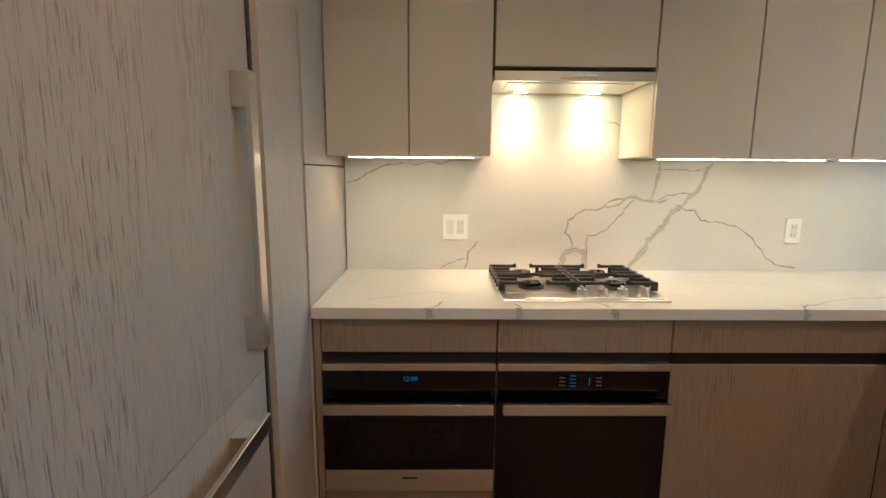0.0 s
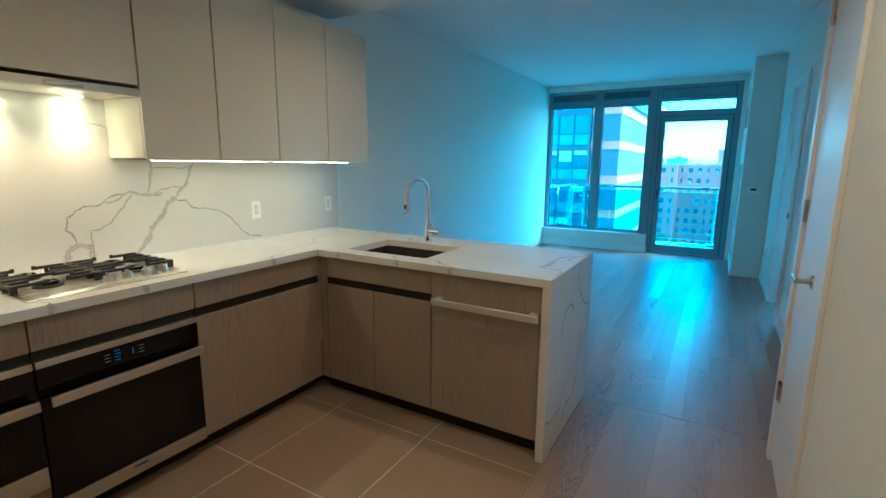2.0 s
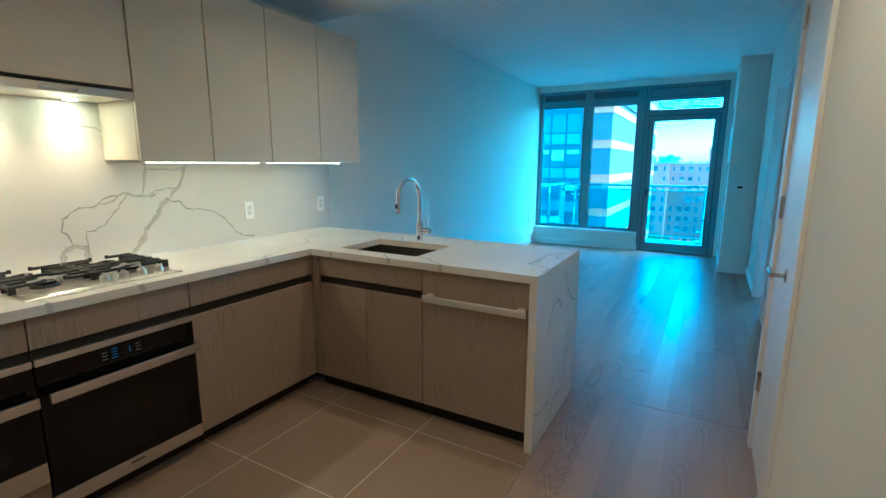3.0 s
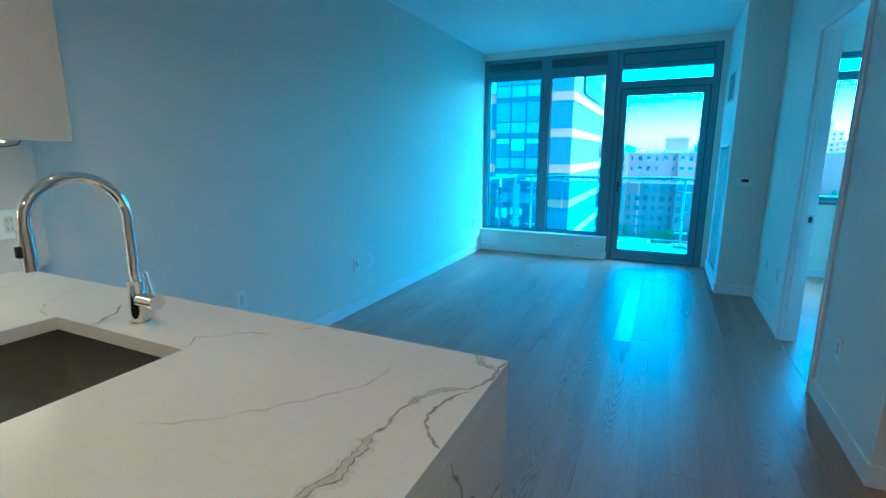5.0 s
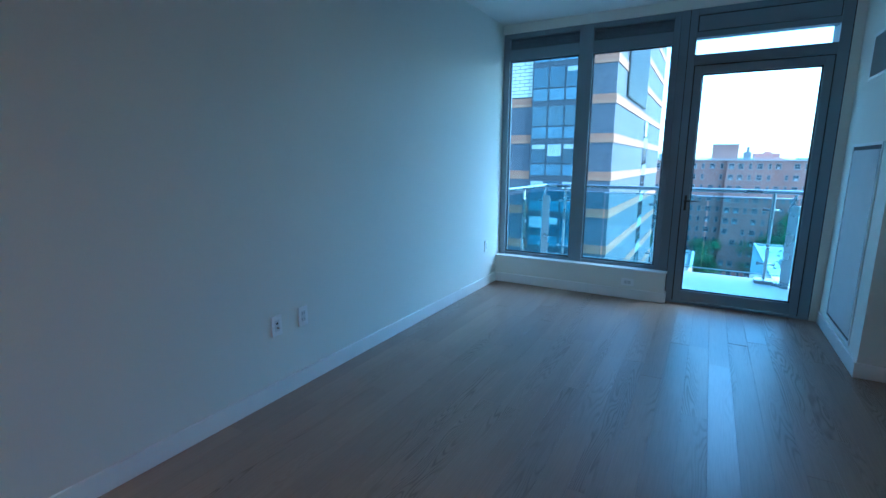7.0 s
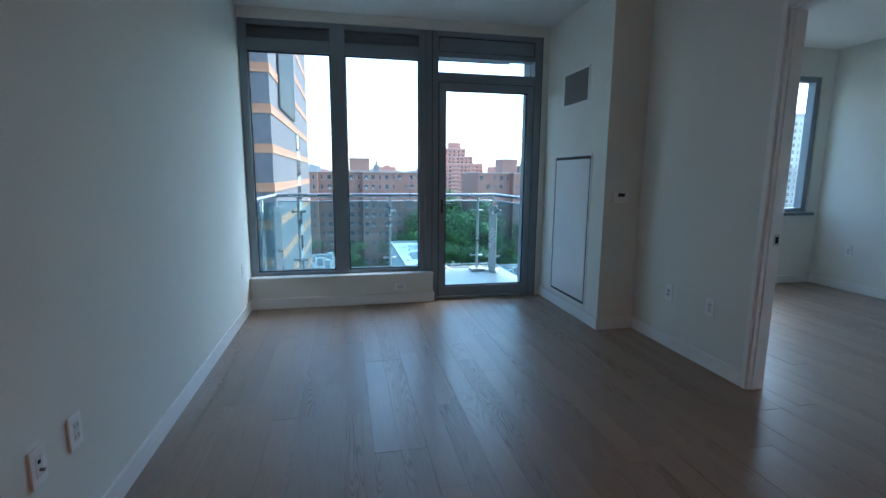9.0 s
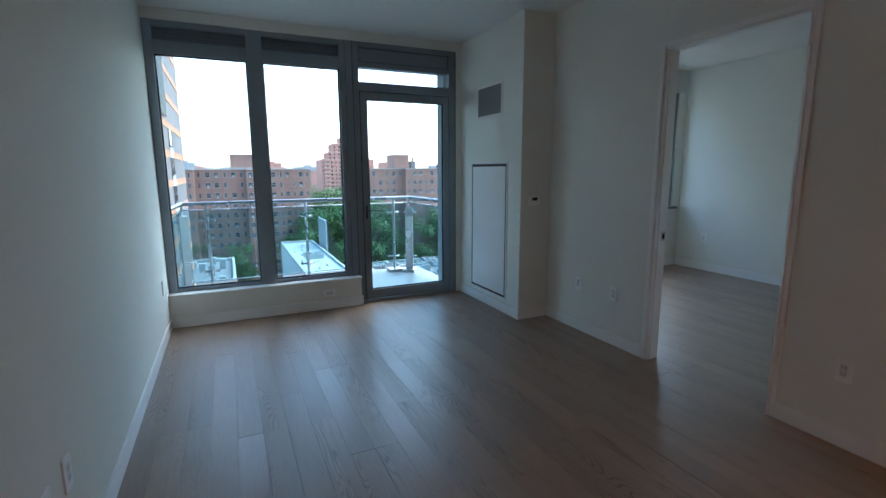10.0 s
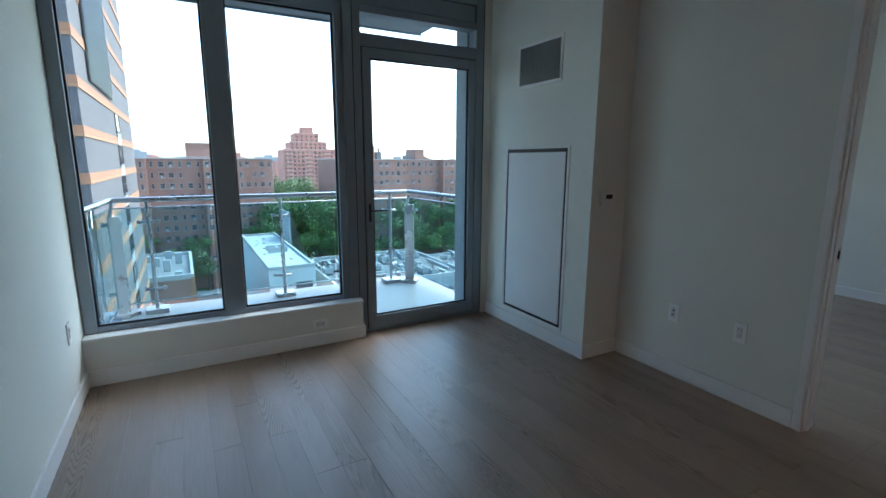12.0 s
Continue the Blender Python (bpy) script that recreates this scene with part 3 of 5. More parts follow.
for z in (0.32, 1.15, 1.98):
    part("hinge", boxes((DX0 + 0.020, DX0 + 0.024, WS - 0.158, WS - 0.10, z - 0.05, z + 0.05)), NICKEL, bdoor, "satin metal hinge leaf")

kc = thing("door_frame_closet", (KX0, HS, 0), "white painted casing of the hall closet door", "door frame", kind="structure")
for x0, x1 in ((KX0 - 0.16, KX0), (KX1, KX1 + 0.068)):
    part("casing", boxes((x0, x1, HS, HS + 0.018, 0, KH + 0.07), bevel=0.003), TRIM, kc)
part("casing", boxes((KX0 + 0.001, KX1 - 0.001, HS, HS + 0.018, KH, KH + 0.07), bevel=0.003), TRIM, kc)
kd = thing("door_3", (KX1, HS, 0), "closed white painted closet door with nickel lever and hinges", "door", kind="structure")
part("door_leaf", boxes((KX0 + 0.004, KX1 - 0.004, HS - 0.04, HS + 0.004, 0.012, KH - 0.004), bevel=0.002), TRIM, kd)
for z in (0.37, 1.23, 2.05):
    bm = boxes((KX1 - 0.03, KX1 - 0.004, HS + 0.004, HS + 0.008, z - 0.05, z + 0.05))
    rod(bm, (KX1 - 0.001, HS + 0.012, z - 0.05), (KX1 - 0.001, HS + 0.012, z + 0.05), 0.007, 12)
    part("hinge", bm, NICKEL, kd, "satin nickel barrel hinge", smooth=True)
bm = bmesh.new()
rod(bm, (KX0 + 0.08, HS + 0.004, 0.985), (KX0 + 0.08, HS + 0.014, 0.985), 0.027, 28)
rod(bm, (KX0 + 0.08, HS + 0.012, 0.985), (KX0 + 0.08, HS + 0.062, 0.985), 0.009, 16)
rod(bm, (KX0 + 0.07, HS + 0.058, 0.985), (KX0 + 0.20, HS + 0.058, 0.985), 0.0095, 16)
part("lever", bm, NICKEL, kd, "satin nickel lever on a round rose", smooth=True)

# ---- kitchen base ----
TOE = 0.086
CFY = 1.885          # base fronts
PFX = 1.95           # peninsula fronts


def drawer_front(name, dims, parent, material=CABINET, label=""):
    return part(name, boxes(dims, bevel=0.0025), material, parent, label)


def base_unit(name, x0, x1, label, fronts):
    u = thing(name, ((x0 + x1) / 2, 2.2, 0), label, "cabinet", "kitchen base units")
    part("carcass", boxes((x0 + 0.001, x1 - 0.001, CFY + 0.022, 2.51, TOE, 0.868)), CABINET, u)
    part("toe_kick", boxes((x0 + 0.001, x1 - 0.001, CFY + 0.075, CFY + 0.09, 0.0, TOE)), BLACK, u, "black recessed toe kick")
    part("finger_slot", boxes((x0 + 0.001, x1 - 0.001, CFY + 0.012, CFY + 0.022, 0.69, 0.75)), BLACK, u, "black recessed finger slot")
    for d in fronts:
        drawer_front("front_panel", (d[0] + 0.0015, d[1] - 0.0015, CFY, CFY + 0.02, d[2], d[3]), u)
    return u


base_unit("oven_cabinet", -0.075, 0.538, "grey oak base cabinet holding the small oven", [(-0.075, 0.538, 0.745, 0.882), (-0.075, 0.538, TOE + 0.004, 0.214)])
base_unit("oven_cabinet", 0.54, 1.153, "grey oak base cabinet holding the large oven", [(0.54, 1.153, 0.745, 0.882)])
base_unit("corner_cabinet", 1.155, 1.949, "grey oak corner base cabinet with a plain door", [(1.155, 1.951, 0.745, 0.882), (1.155, 1.951, TOE + 0.004, 0.70)])
part_f = thing("filler_strip", (-0.088, 1.9, 0), "narrow grey oak filler beside the ovens", "filler", "kitchen base units")
part("strip", boxes((-0.10, -0.077, CFY + 0.002, CFY + 0.3, 0.0, 0.868), bevel=0.001), CABINET, part_f)


def glyphs(text, size, at, parent, material, name="digits"):
    """Lettering of the built-in font, upright, facing -y."""
    cu = bpy.data.curves.new(name, "FONT")
    cu.body, cu.size, cu.extrude = text, size, 0.0002
    tmp = new(name, cu)
    tmp.matrix_world = pose(0, 0, 0, 90, 0, 0)
    bpy.context.view_layer.update()
    me = bpy.data.meshes.new_from_object(tmp.evaluated_get(bpy.context.evaluated_depsgraph_get()))
    me.transform(Matrix.Translation(Vector(at) - base_of(parent)) @ tmp.matrix_world)
    bpy.data.objects.remove(tmp)
    me.materials.append(material)
    ob = new(name, me)
    ob.parent = parent
    return ob


def oven(x0, x1, bottom, label, small):
    o = thing("oven", ((x0 + x1) / 2, 2.1, bottom), label, "oven", "built-in ovens")
    y = CFY - 0.012
    part("body", boxes((x0 + 0.01, x1 - 0.01, CFY + 0.013, CFY + 0.021, bottom, 0.69)), BLACK, o)
    part("top_trim", boxes((x0, x1, y, CFY + 0.012, 0.681, 0.708), bevel=0.002), STEEL, o, "brushed steel trim")
    part("control_panel", boxes((x0, x1, y + 0.004, CFY + 0.012, 0.575, 0.68), bevel=0.001), BLACK_GLASS, o, "glossy black control panel")
    door_top = 0.566
    low = bottom + (0.086 if small else 0.062)
    part("door_glass", boxes((x0, x1, y, CFY + 0.012, low + 0.001, door_top), bevel=0.002), BLACK_GLASS, o, "glossy black oven door")
    wy = y - 0.0006
    if small:
        part("window", boxes((x0 + 0.105, x1 - 0.105, wy, wy + 0.002, 0.342, 0.485)), OVEN_PANE, o)
    else:
        part("window", boxes((x0 + 0.07, x1 - 0.07, wy, wy + 0.002, 0.19, 0.478)), OVEN_PANE, o)
    part("lower_trim", boxes((x0, x1, y, CFY + 0.012, bottom, low - 0.002), bevel=0.002), STEEL, o, "brushed steel lower trim")
    part("maker_badge", boxes(((x0 + x1) / 2 - 0.028, (x0 + x1) / 2 + 0.028, y - 0.0008, y, (bottom + low) / 2 + 0.006, (bottom + low) / 2 + 0.013)), DARK_METAL, o)
    bm = boxes((x0 + 0.012, x1 - 0.012, y - 0.062, y - 0.044, 0.546, 0.585), bevel=0.003)
    for x in (x0 + 0.03, x1 - 0.05):
        box(bm, x, x + 0.02, y - 0.045, y, 0.55, 0.564)
    part("handle", bm, STEEL, o, "flat brushed steel bar handle")
    gy = y + 0.0035
    if small:
        glyphs("12:09", 0.024, (x0 + 0.28, gy, 0.642), o, BLUE_GLOW)
    else:
        for k in range(4):
            part("touch_key", boxes((x0 + 0.255, x0 + 0.277, gy - 0.0004, gy, 0.622 + 0.013 * k, 0.6248 + 0.013 * k)), BLUE_GLOW, o)
        part("display", boxes((x0 + 0.285, x0 + 0.335, gy - 0.0002, gy, 0.618, 0.668)), OVEN_PANE, o)
        part("touch_key", boxes((x0 + 0.323, x0 + 0.326, gy - 0.0006, gy, 0.63, 0.655)), BLUE_GLOW, o)
        for xk in (x0 + 0.218, x0 + 0.348):
            for k in range(3):
                part("touch_key", boxes((xk, xk + 0.02, gy - 0.0004, gy, 0.625 + 0.014 * k, 0.629 + 0.014 * k)), AMBER_GLOW, o)
    return o


oven(-0.072, 0.536, 0.217, "small black glass steam oven with a steel bar handle", True)
oven(0.543, 1.151, 0.088, "large black glass wall oven with a steel bar handle", False)


def peninsula_unit(name, y0, y1, label, fronts, handle=False):
    u = thing(name, (2.3, (y0 + y1) / 2, 0), label, "dishwasher" if handle else "cabinet", "kitchen base units")
    part("carcass", boxes((PFX + 0.022, 2.70, y0 + 0.001, y1 - 0.001, TOE, 0.66 if not handle else 0.868)), CABINET, u)
    part("toe_kick", boxes((PFX + 0.06, PFX + 0.075, y0 + 0.001, y1 - 0.001, 0.0, TOE)), BLACK, u, "black recessed toe kick")
    if not handle:
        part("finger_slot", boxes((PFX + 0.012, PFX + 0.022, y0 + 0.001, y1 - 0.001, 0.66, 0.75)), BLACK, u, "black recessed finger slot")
    for a, b, c, d in fronts:
        drawer_front("front_panel", (PFX, PFX + 0.02, a + 0.0015, b - 0.0015, c, d), u)
    if handle:
        bm = boxes((PFX - 0.06, PFX - 0.047, y0 + 0.003, y1 - 0.033, 0.706, 0.742), bevel=0.004)
        for y in (y0 + 0.02, y1 - 0.075):
            box(bm, PFX - 0.048, PFX, y, y + 0.035, 0.709, 0.739)
        part("handle", bm, SATIN_STEEL, u, "long flat steel bar handle")
    return u


peninsula_unit("corner_filler", 1.825, 1.884, "narrow grey oak corner filler of the base units", [(1.825, 1.8862, TOE + 0.004, 0.882)])
peninsula_unit("sink_cabinet", 1.08, 1.822, "grey oak two-door sink cabinet", [(1.08, 1.822, 0.745, 0.882), (1.08, 1.467, TOE + 0.004, 0.70), (1.469, 1.822, TOE + 0.004, 0.70)])
peninsula_unit("dishwasher", 0.472, 1.078, "grey oak fronted dishwasher with a long steel bar handle", [(0.472, 1.078, TOE + 0.004, 0.882)], True)
back = thing("peninsula_back", (2.71, 1.2, 0), "grey oak back panel of the peninsula", "panel", "kitchen base units")
part("panel", boxes((2.702, 2.722, 0.475, WN - 0.04, 0.0, 0.868)), CABINET, back)

def vein(pts, width, plane, seed, at, parent, material=VEIN, label="dark grey vein"):
    out = -1 if plane == "z" else 1
    part("vein_edge", ribbon(bmesh.new(), pts, width * 1.5, plane, seed, at + out * 0.0003), HALO, parent)
    part("vein", ribbon(bmesh.new(), pts, width * 0.72, plane, seed, at), material, parent, label)
    if width > 0.015:
        part("vein_core", ribbon(bmesh.new(), pts, width * 0.46, plane, seed, at - out * 0.0003), VEIN_PALE, parent, "paler core of the vein")


# worktop: one slab run with a sink cut-out and a waterfall end
CT0, CT1 = 0.872, 0.91
SX0, SX1, SY0, SY1 = 2.045, 2.452, 1.175, 1.735
top = thing("worktop", (1.9, 1.6, CT0), "white quartz worktop with grey veins and a waterfall end", "countertop")
bm = boxes((-0.10, 1.925, 1.865, 2.515, CT0, CT1), (1.925, SX0, 0.43, 2.515, CT0, CT1), (SX0, SX1, 0.43, SY0, CT0, CT1), (SX0, SX1, SY1, 2.515, CT0, CT1), (SX1, 2.73, 0.43, 2.515, CT0, CT1))
bmesh.ops.remove_doubles(bm, verts=bm.verts[:], dist=1e-5)
part("slab", bm, QUARTZ, top)
part("waterfall_end", boxes((1.925, 2.73, 0.43, 0.47, 0.0, CT0 - 0.001), bevel=0.0015), QUARTZ, top)
zt = CT1 + 0.0006
for k, (pts, w) in enumerate((
        ([(2.17, 0.566), (2.236, 0.542), (2.30, 0.545), (2.35, 0.557)], 0.034),
        ([(2.34, 0.556), (2.40, 0.549), (2.47, 0.544)], 0.010),
        ([(2.46, 0.546), (2.515, 0.528), (2.565, 0.463)], 0.024),
        ([(2.56, 0.466), (2.625, 0.437), (2.675, 0.438), (2.728, 0.432)], 0.012),
        ([(2.555, 0.456), (2.472, 0.495), (2.417, 0.488), (2.377, 0.453), (2.362, 0.432)], 0.010),
        ([(2.17, 0.566), (2.167, 0.511), (2.142, 0.456), (2.03, 0.441), (1.93, 0.432)], 0.009),
        ([(2.728, 0.513), (2.686, 0.481), (2.669, 0.439)], 0.022),
        ([(2.46, 1.18), (2.52, 1.22), (2.58, 1.15), (2.63, 1.05)], 0.006),
        ([(2.67, 1.01), (2.725, 0.98)], 0.005),
        ([(2.455, 1.56), (2.53, 1.60), (2.61, 1.68)], 0.011),
        ([(1.928, 1.28), (1.97, 1.33), (2.04, 1.39)], 0.009),
        ([(1.928, 0.95), (1.97, 1.03), (2.03, 1.09), (2.044, 1.16)], 0.013),
        ([(0.30, 1.868), (0.33, 1.90), (0.35, 1.96)], 0.012),
        ([(0.62, 1.868), (0.60, 1.93)], 0.014),
        ([(0.93, 1.868), (0.90, 1.94)], 0.016),
        ([(1.60, 1.868), (1.64, 1.92), (1.70, 1.94)], 0.012))):
    vein(pts, w, "z", k, zt, top)
for k, (pts, w) in enumerate((
        ([(1.97, 2.01), (2.10, 2.06), (2.23, 2.20), (2.40, 2.24), (2.63, 2.29)], 0.014),
        ([(1.93, 1.80), (2.02, 1.83), (2.12, 1.83), (2.20, 1.80)], 0.010),
        ([(0.06, 1.95), (0.12, 2.0), (0.21, 2.05), (0.30, 2.09), (0.42, 2.06)], 0.010),
        ([(1.54, 1.92), (1.78, 1.98), (2.13, 2.02)], 0.010),
        ([(1.40, 2.30), (1.60, 2.26), (1.75, 2.23)], 0.008),
        ([(2.20, 0.95), (2.30, 0.82), (2.44, 0.70), (2.60, 0.66)], 0.007),
        ([(2.44, 1.74), (2.55, 1.95), (2.68, 2.02)], 0.008))):
    vein(pts, w, "z", 40 + k, zt, top, VEIN_PALE, "faint grey vein")
wf = 0.43 - 0.0006
for k, (pts, w) in enumerate((
        ([(2.12, 0.56), (2.16, 0.65), (2.22, 0.70), (2.30, 0.70), (2.36, 0.64)], 0.026),
        ([(1.93, 0.21), (1.97, 0.19), (2.19, 0.17), (2.28, 0.29)], 0.016),
        ([(2.20, 0.06), (2.26, 0.13), (2.43, 0.15), (2.50, 0.24), (2.56, 0.37), (2.66, 0.46), (2.72, 0.60)], 0.022),
        ([(2.46, 0.29), (2.50, 0.42), (2.60, 0.50)], 0.014),
        ([(2.40, 0.86), (2.45, 0.74), (2.55, 0.66), (2.70, 0.62)], 0.014))):
    vein(pts, w, "y", 80 + k, wf, top)
fe = 1.865 - 0.0006
for k, x in enumerate((0.30, 0.61, 0.94, 1.60)):
    vein([(x - 0.012, CT1), (x + 0.006, CT1 - 0.018), (x - 0.004, CT0)], 0.026, "y", 100 + k, fe, top)
pe = 1.925 - 0.0006
for k, y in enumerate((0.95, 1.28, 1.70)):
    vein([(y - 0.01, CT1), (y + 0.006, CT1 - 0.018), (y, CT0)], 0.02, "x", 110 + k, pe, top)

splash = thing("backsplash", (1.3, WN, CT1), "white quartz backsplash slab with branching grey veins", "backsplash")
SY = 2.515
bm = boxes((-0.10, 2.815, SY, WN - 0.001, CT1, 1.425), (0.50, 1.20, SY, WN - 0.001, 1.425, 1.76))
part("slab", bm, QUARTZ, splash)
sv = SY - 0.0006
for k, (pts, w) in enumerate((
        ([(0.97, 1.01), (0.93, 1.09), (0.94, 1.15), (1.02, 1.20), (1.10, 1.21), (1.23, 1.26)], 0.010),
        ([(1.10, 1.21), (1.23, 1.262), (1.33, 1.24), (1.41, 1.255)], 0.016),
        ([(1.36, 1.248), (1.46, 1.28), (1.52, 1.27)], 0.008),
        ([(0.90, 0.912), (0.93, 0.985), (0.98, 1.01), (1.03, 0.99), (1.04, 0.915)], 0.036),
        ([(1.03, 0.93), (1.035, 1.08), (1.12, 1.10), (1.17, 1.16), (1.22, 1.22), (1.25, 1.25)], 0.007),
        ([(1.24, 0.915), (1.32, 1.03), (1.39, 1.12), (1.43, 1.19), (1.48, 1.22)], 0.032),
        ([(1.46, 1.215), (1.54, 1.20), (1.57, 1.15), (1.71, 1.13), (1.78, 1.10), (1.84, 1.04), (1.90, 0.97), (1.99, 0.935), (2.05, 0.93)], 0.009),
        ([(1.35, 1.424), (1.36, 1.38), (1.32, 1.25)], 0.018),
        ([(1.60, 1.424), (1.57, 1.36), (1.52, 1.27), (1.48, 1.22)], 0.020),
        ([(1.36, 1.38), (1.45, 1.39), (1.58, 1.405)], 0.007),
        ([(-0.10, 1.32), (-0.03, 1.34), (0.04, 1.38), (0.10, 1.40), (0.18, 1.41)], 0.008),
        ([(0.18, 1.41), (0.34, 1.405), (0.46, 1.424)], 0.006),
        ([(0.52, 1.05), (0.47, 0.98), (0.46, 0.915)], 0.012),
        ([(0.47, 0.96), (0.40, 0.945), (0.34, 0.915)], 0.008),
        ([(0.72, 1.72), (0.66, 1.66), (0.63, 1.62)], 0.008),
        ([(1.02, 1.62), (1.10, 1.60), (1.17, 1.58)], 0.007))):
    vein(pts, w, "y", 200 + k, sv, splash)

# sink and tap
sink = thing("sink", ((SX0 + SX1) / 2, (SY0 + SY1) / 2, 0.68), "undermount brushed steel sink with square corners", "sink")
d, w = 0.69, 0.012
part("basin", boxes((SX0 - w, SX1 + w, SY0 - w, SY1 + w, d - 0.004, d), (SX0 - w, SX0 - 0.004, SY0 - w, SY1 + w, d, CT0 - 0.001), (SX1 + 0.004, SX1 + w, SY0 - w, SY1 + w, d, CT0 - 0.001), (SX0 - 0.004, SX1 + 0.004, SY0 - w, SY0 - 0.004, d, CT0 - 0.001), (SX0 - 0.004, SX1 + 0.004, SY1 + 0.004, SY1 + w, d, CT0 - 0.001)), SINK_STEEL, sink)
bm = bmesh.new()
rod(bm, (2.30, 1.455, d), (2.30, 1.455, d + 0.004), 0.045, 28)
part("drain", bm, CHROME, sink, "round chrome drain", smooth=True)
FX, FY = 2.53, 1.46
tap = thing("faucet", (FX, FY, CT1), "tall polished chrome gooseneck faucet with a side lever", "faucet")
bm = bmesh.new()
rod(bm, (FX, FY, CT1), (FX, FY, CT1 + 0.006), 0.028, 28)
rod(bm, (FX, FY, CT1), (FX, FY, CT1 + 0.125), 0.0225, 28)
part("base", bm, CHROME, tap, smooth=True)
ctr = Vector((FX - 0.112, FY + 0.008, CT1 + 0.305))
arc = [(FX, FY, CT1 + 0.12), (FX, FY, CT1 + 0.22), (FX, FY, CT1 + 0.28)]
arc += [(ctr.x + 0.112 * math.cos(a), FY + 0.016 * (1 - math.cos(a)) / 2, ctr.z + 0.112 * math.sin(a)) for a in [math.pi * k / 18 for k in range(19)]]
arc += [(FX - 0.224, FY + 0.016, CT1 + 0.29)]
part("spout", pipe(bmesh.new(), arc, 0.0135, 18), CHROME, tap, smooth=True)
bm = bmesh.new()
rod(bm, (FX - 0.224, FY + 0.016, CT1 + 0.30), (FX - 0.224, FY + 0.016, CT1 + 0.20), 0.0165, 24)
part("spray_head", bm, CHROME, tap, smooth=True)
bm = boxes((FX - 0.247, FX - 0.238, FY + 0.008, FY + 0.024, CT1 + 0.235, CT1 + 0.262), bevel=0.002)
part("spray_button", bm, BLACK, tap)
bm = bmesh.new()
rod(bm, (FX, FY - 0.015, CT1 + 0.07), (FX, FY - 0.085, CT1 + 0.07), 0.0215, 24)
part("valve", bm, CHROME, tap, smooth=True)
bm = bmesh.new()
rod(bm, (FX, FY - 0.068, CT1 + 0.085), (FX - 0.004, FY - 0.055, CT1 + 0.155), 0.0045, 12)
part("lever", bm, CHROME, tap, smooth=True)

# cooktop
KX, KY = (0.568, 1.172), (1.945, 2.44)
hob = thing("cooktop", (0.87, 2.19, CT1), "steel gas cooktop with four burners and black grates", "cooktop")
part("tray", boxes((*KX, *KY, CT1 - 0.02, CT1 + 0.008), bevel=0.004), STEEL, hob)
part("well", boxes((KX[0] + 0.02, KX[1] - 0.02, KY[0] + 0.10, KY[1] - 0.015, CT1 + 0.008, CT1 + 0.0105), bevel=0.001), STEEL, hob)
part("control_strip", boxes((KX[0] + 0.075, KX[1] - 0.02, KY[0] + 0.012, KY[0] + 0.092, CT1 + 0.006, CT1 + 0.0125), bevel=0.004), STEEL, hob, "raised brushed steel control strip")
for bx in (0.70, 1.03):
    for by in (2.13, 2.34):
        bm = bmesh.new()
        rod(bm, (bx, by, CT1 + 0.01), (bx, by, CT1 + 0.022), 0.052, 28, 0.046)
        burner = part("burner", bm, DARK_METAL, hob, smooth=True)
        bm = bmesh.new()
        rod(bm, (bx, by, CT1 + 0.022), (bx, by, CT1 + 0.033), 0.040, 28, 0.036)
        part("burner_cap", bm, BLACK_GLASS, burner, "glossy black enamel cap", smooth=True)
        rod_bm = rod(bmesh.new(), (bx + 0.045, by - 0.03, CT1 + 0.01), (bx + 0.045, by - 0.03, CT1 + 0.036), 0.003, 8)
        part("igniter", rod_bm, CHROME, burner)
for gx in (0.715, 1.025):
    bm = bmesh.new()
    z0, z1 = CT1 + 0.034, CT1 + 0.047
    for k in range(6):
        y = 2.075 + 0.066 * k
        for s in (-1, 1):
            near = 0.070 if k in (1, 4) else 0.030
            xa, xb = sorted((gx + s * near, gx + s * 0.152))
            box(bm, xa, xb, y - 0.007, y + 0.007, z0, z1, bevel=0.003)
            xa, xb = sorted((gx + s * 0.128, gx + s * 0.152))
            box(bm, xa, xb, y - 0.007, y + 0.007, CT1 + 0.0105, z0 + 0.002, bevel=0.001)
            xa, xb = sorted((gx + s * near, gx + s * (near + 0.014)))
            box(bm, xa, xb, y - 0.0045, y + 0.0045, z1 - 0.003, z1 + (0.020 if k == 3 and s > 0 else 0.005), bevel=0.002)
    for s in (-1, 1):
        box(bm, gx + s * 0.145 - 0.006, gx + s * 0.145 + 0.006, 2.065, 2.415, z0 - 0.004, z1 - 0.003, bevel=0.002)
    box(bm, gx - 0.14, gx + 0.14, 2.236, 2.247, z0 - 0.002, z1 - 0.002, bevel=0.002)
    part("grate", bm, IRON, hob, "black cast iron grate")
for k in range(4):
    x = 0.86 + 0.075 * k
    bm = bmesh.new()
    rod(bm, (x, 1.992, CT1 + 0.008), (x, 1.992, CT1 + 0.013), 0.027, 28)
    rod(bm, (x, 1.992, CT1 + 0.013), (x, 1.992, CT1 + 0.020), 0.023, 28, 0.0195)
    rod(bm, (x, 1.992, CT1 + 0.020), (x, 1.992, CT1 + 0.040), 0.0195, 28, 0.018)
    box(bm, x - 0.0045, x + 0.0045, 1.976, 2.008, CT1 + 0.038, CT1 + 0.050, bevel=0.003)
    part("knob", bm, STEEL, hob, "satin steel knob", smooth=True)

# upper cabinets
UY, UT = 2.175, 2.335


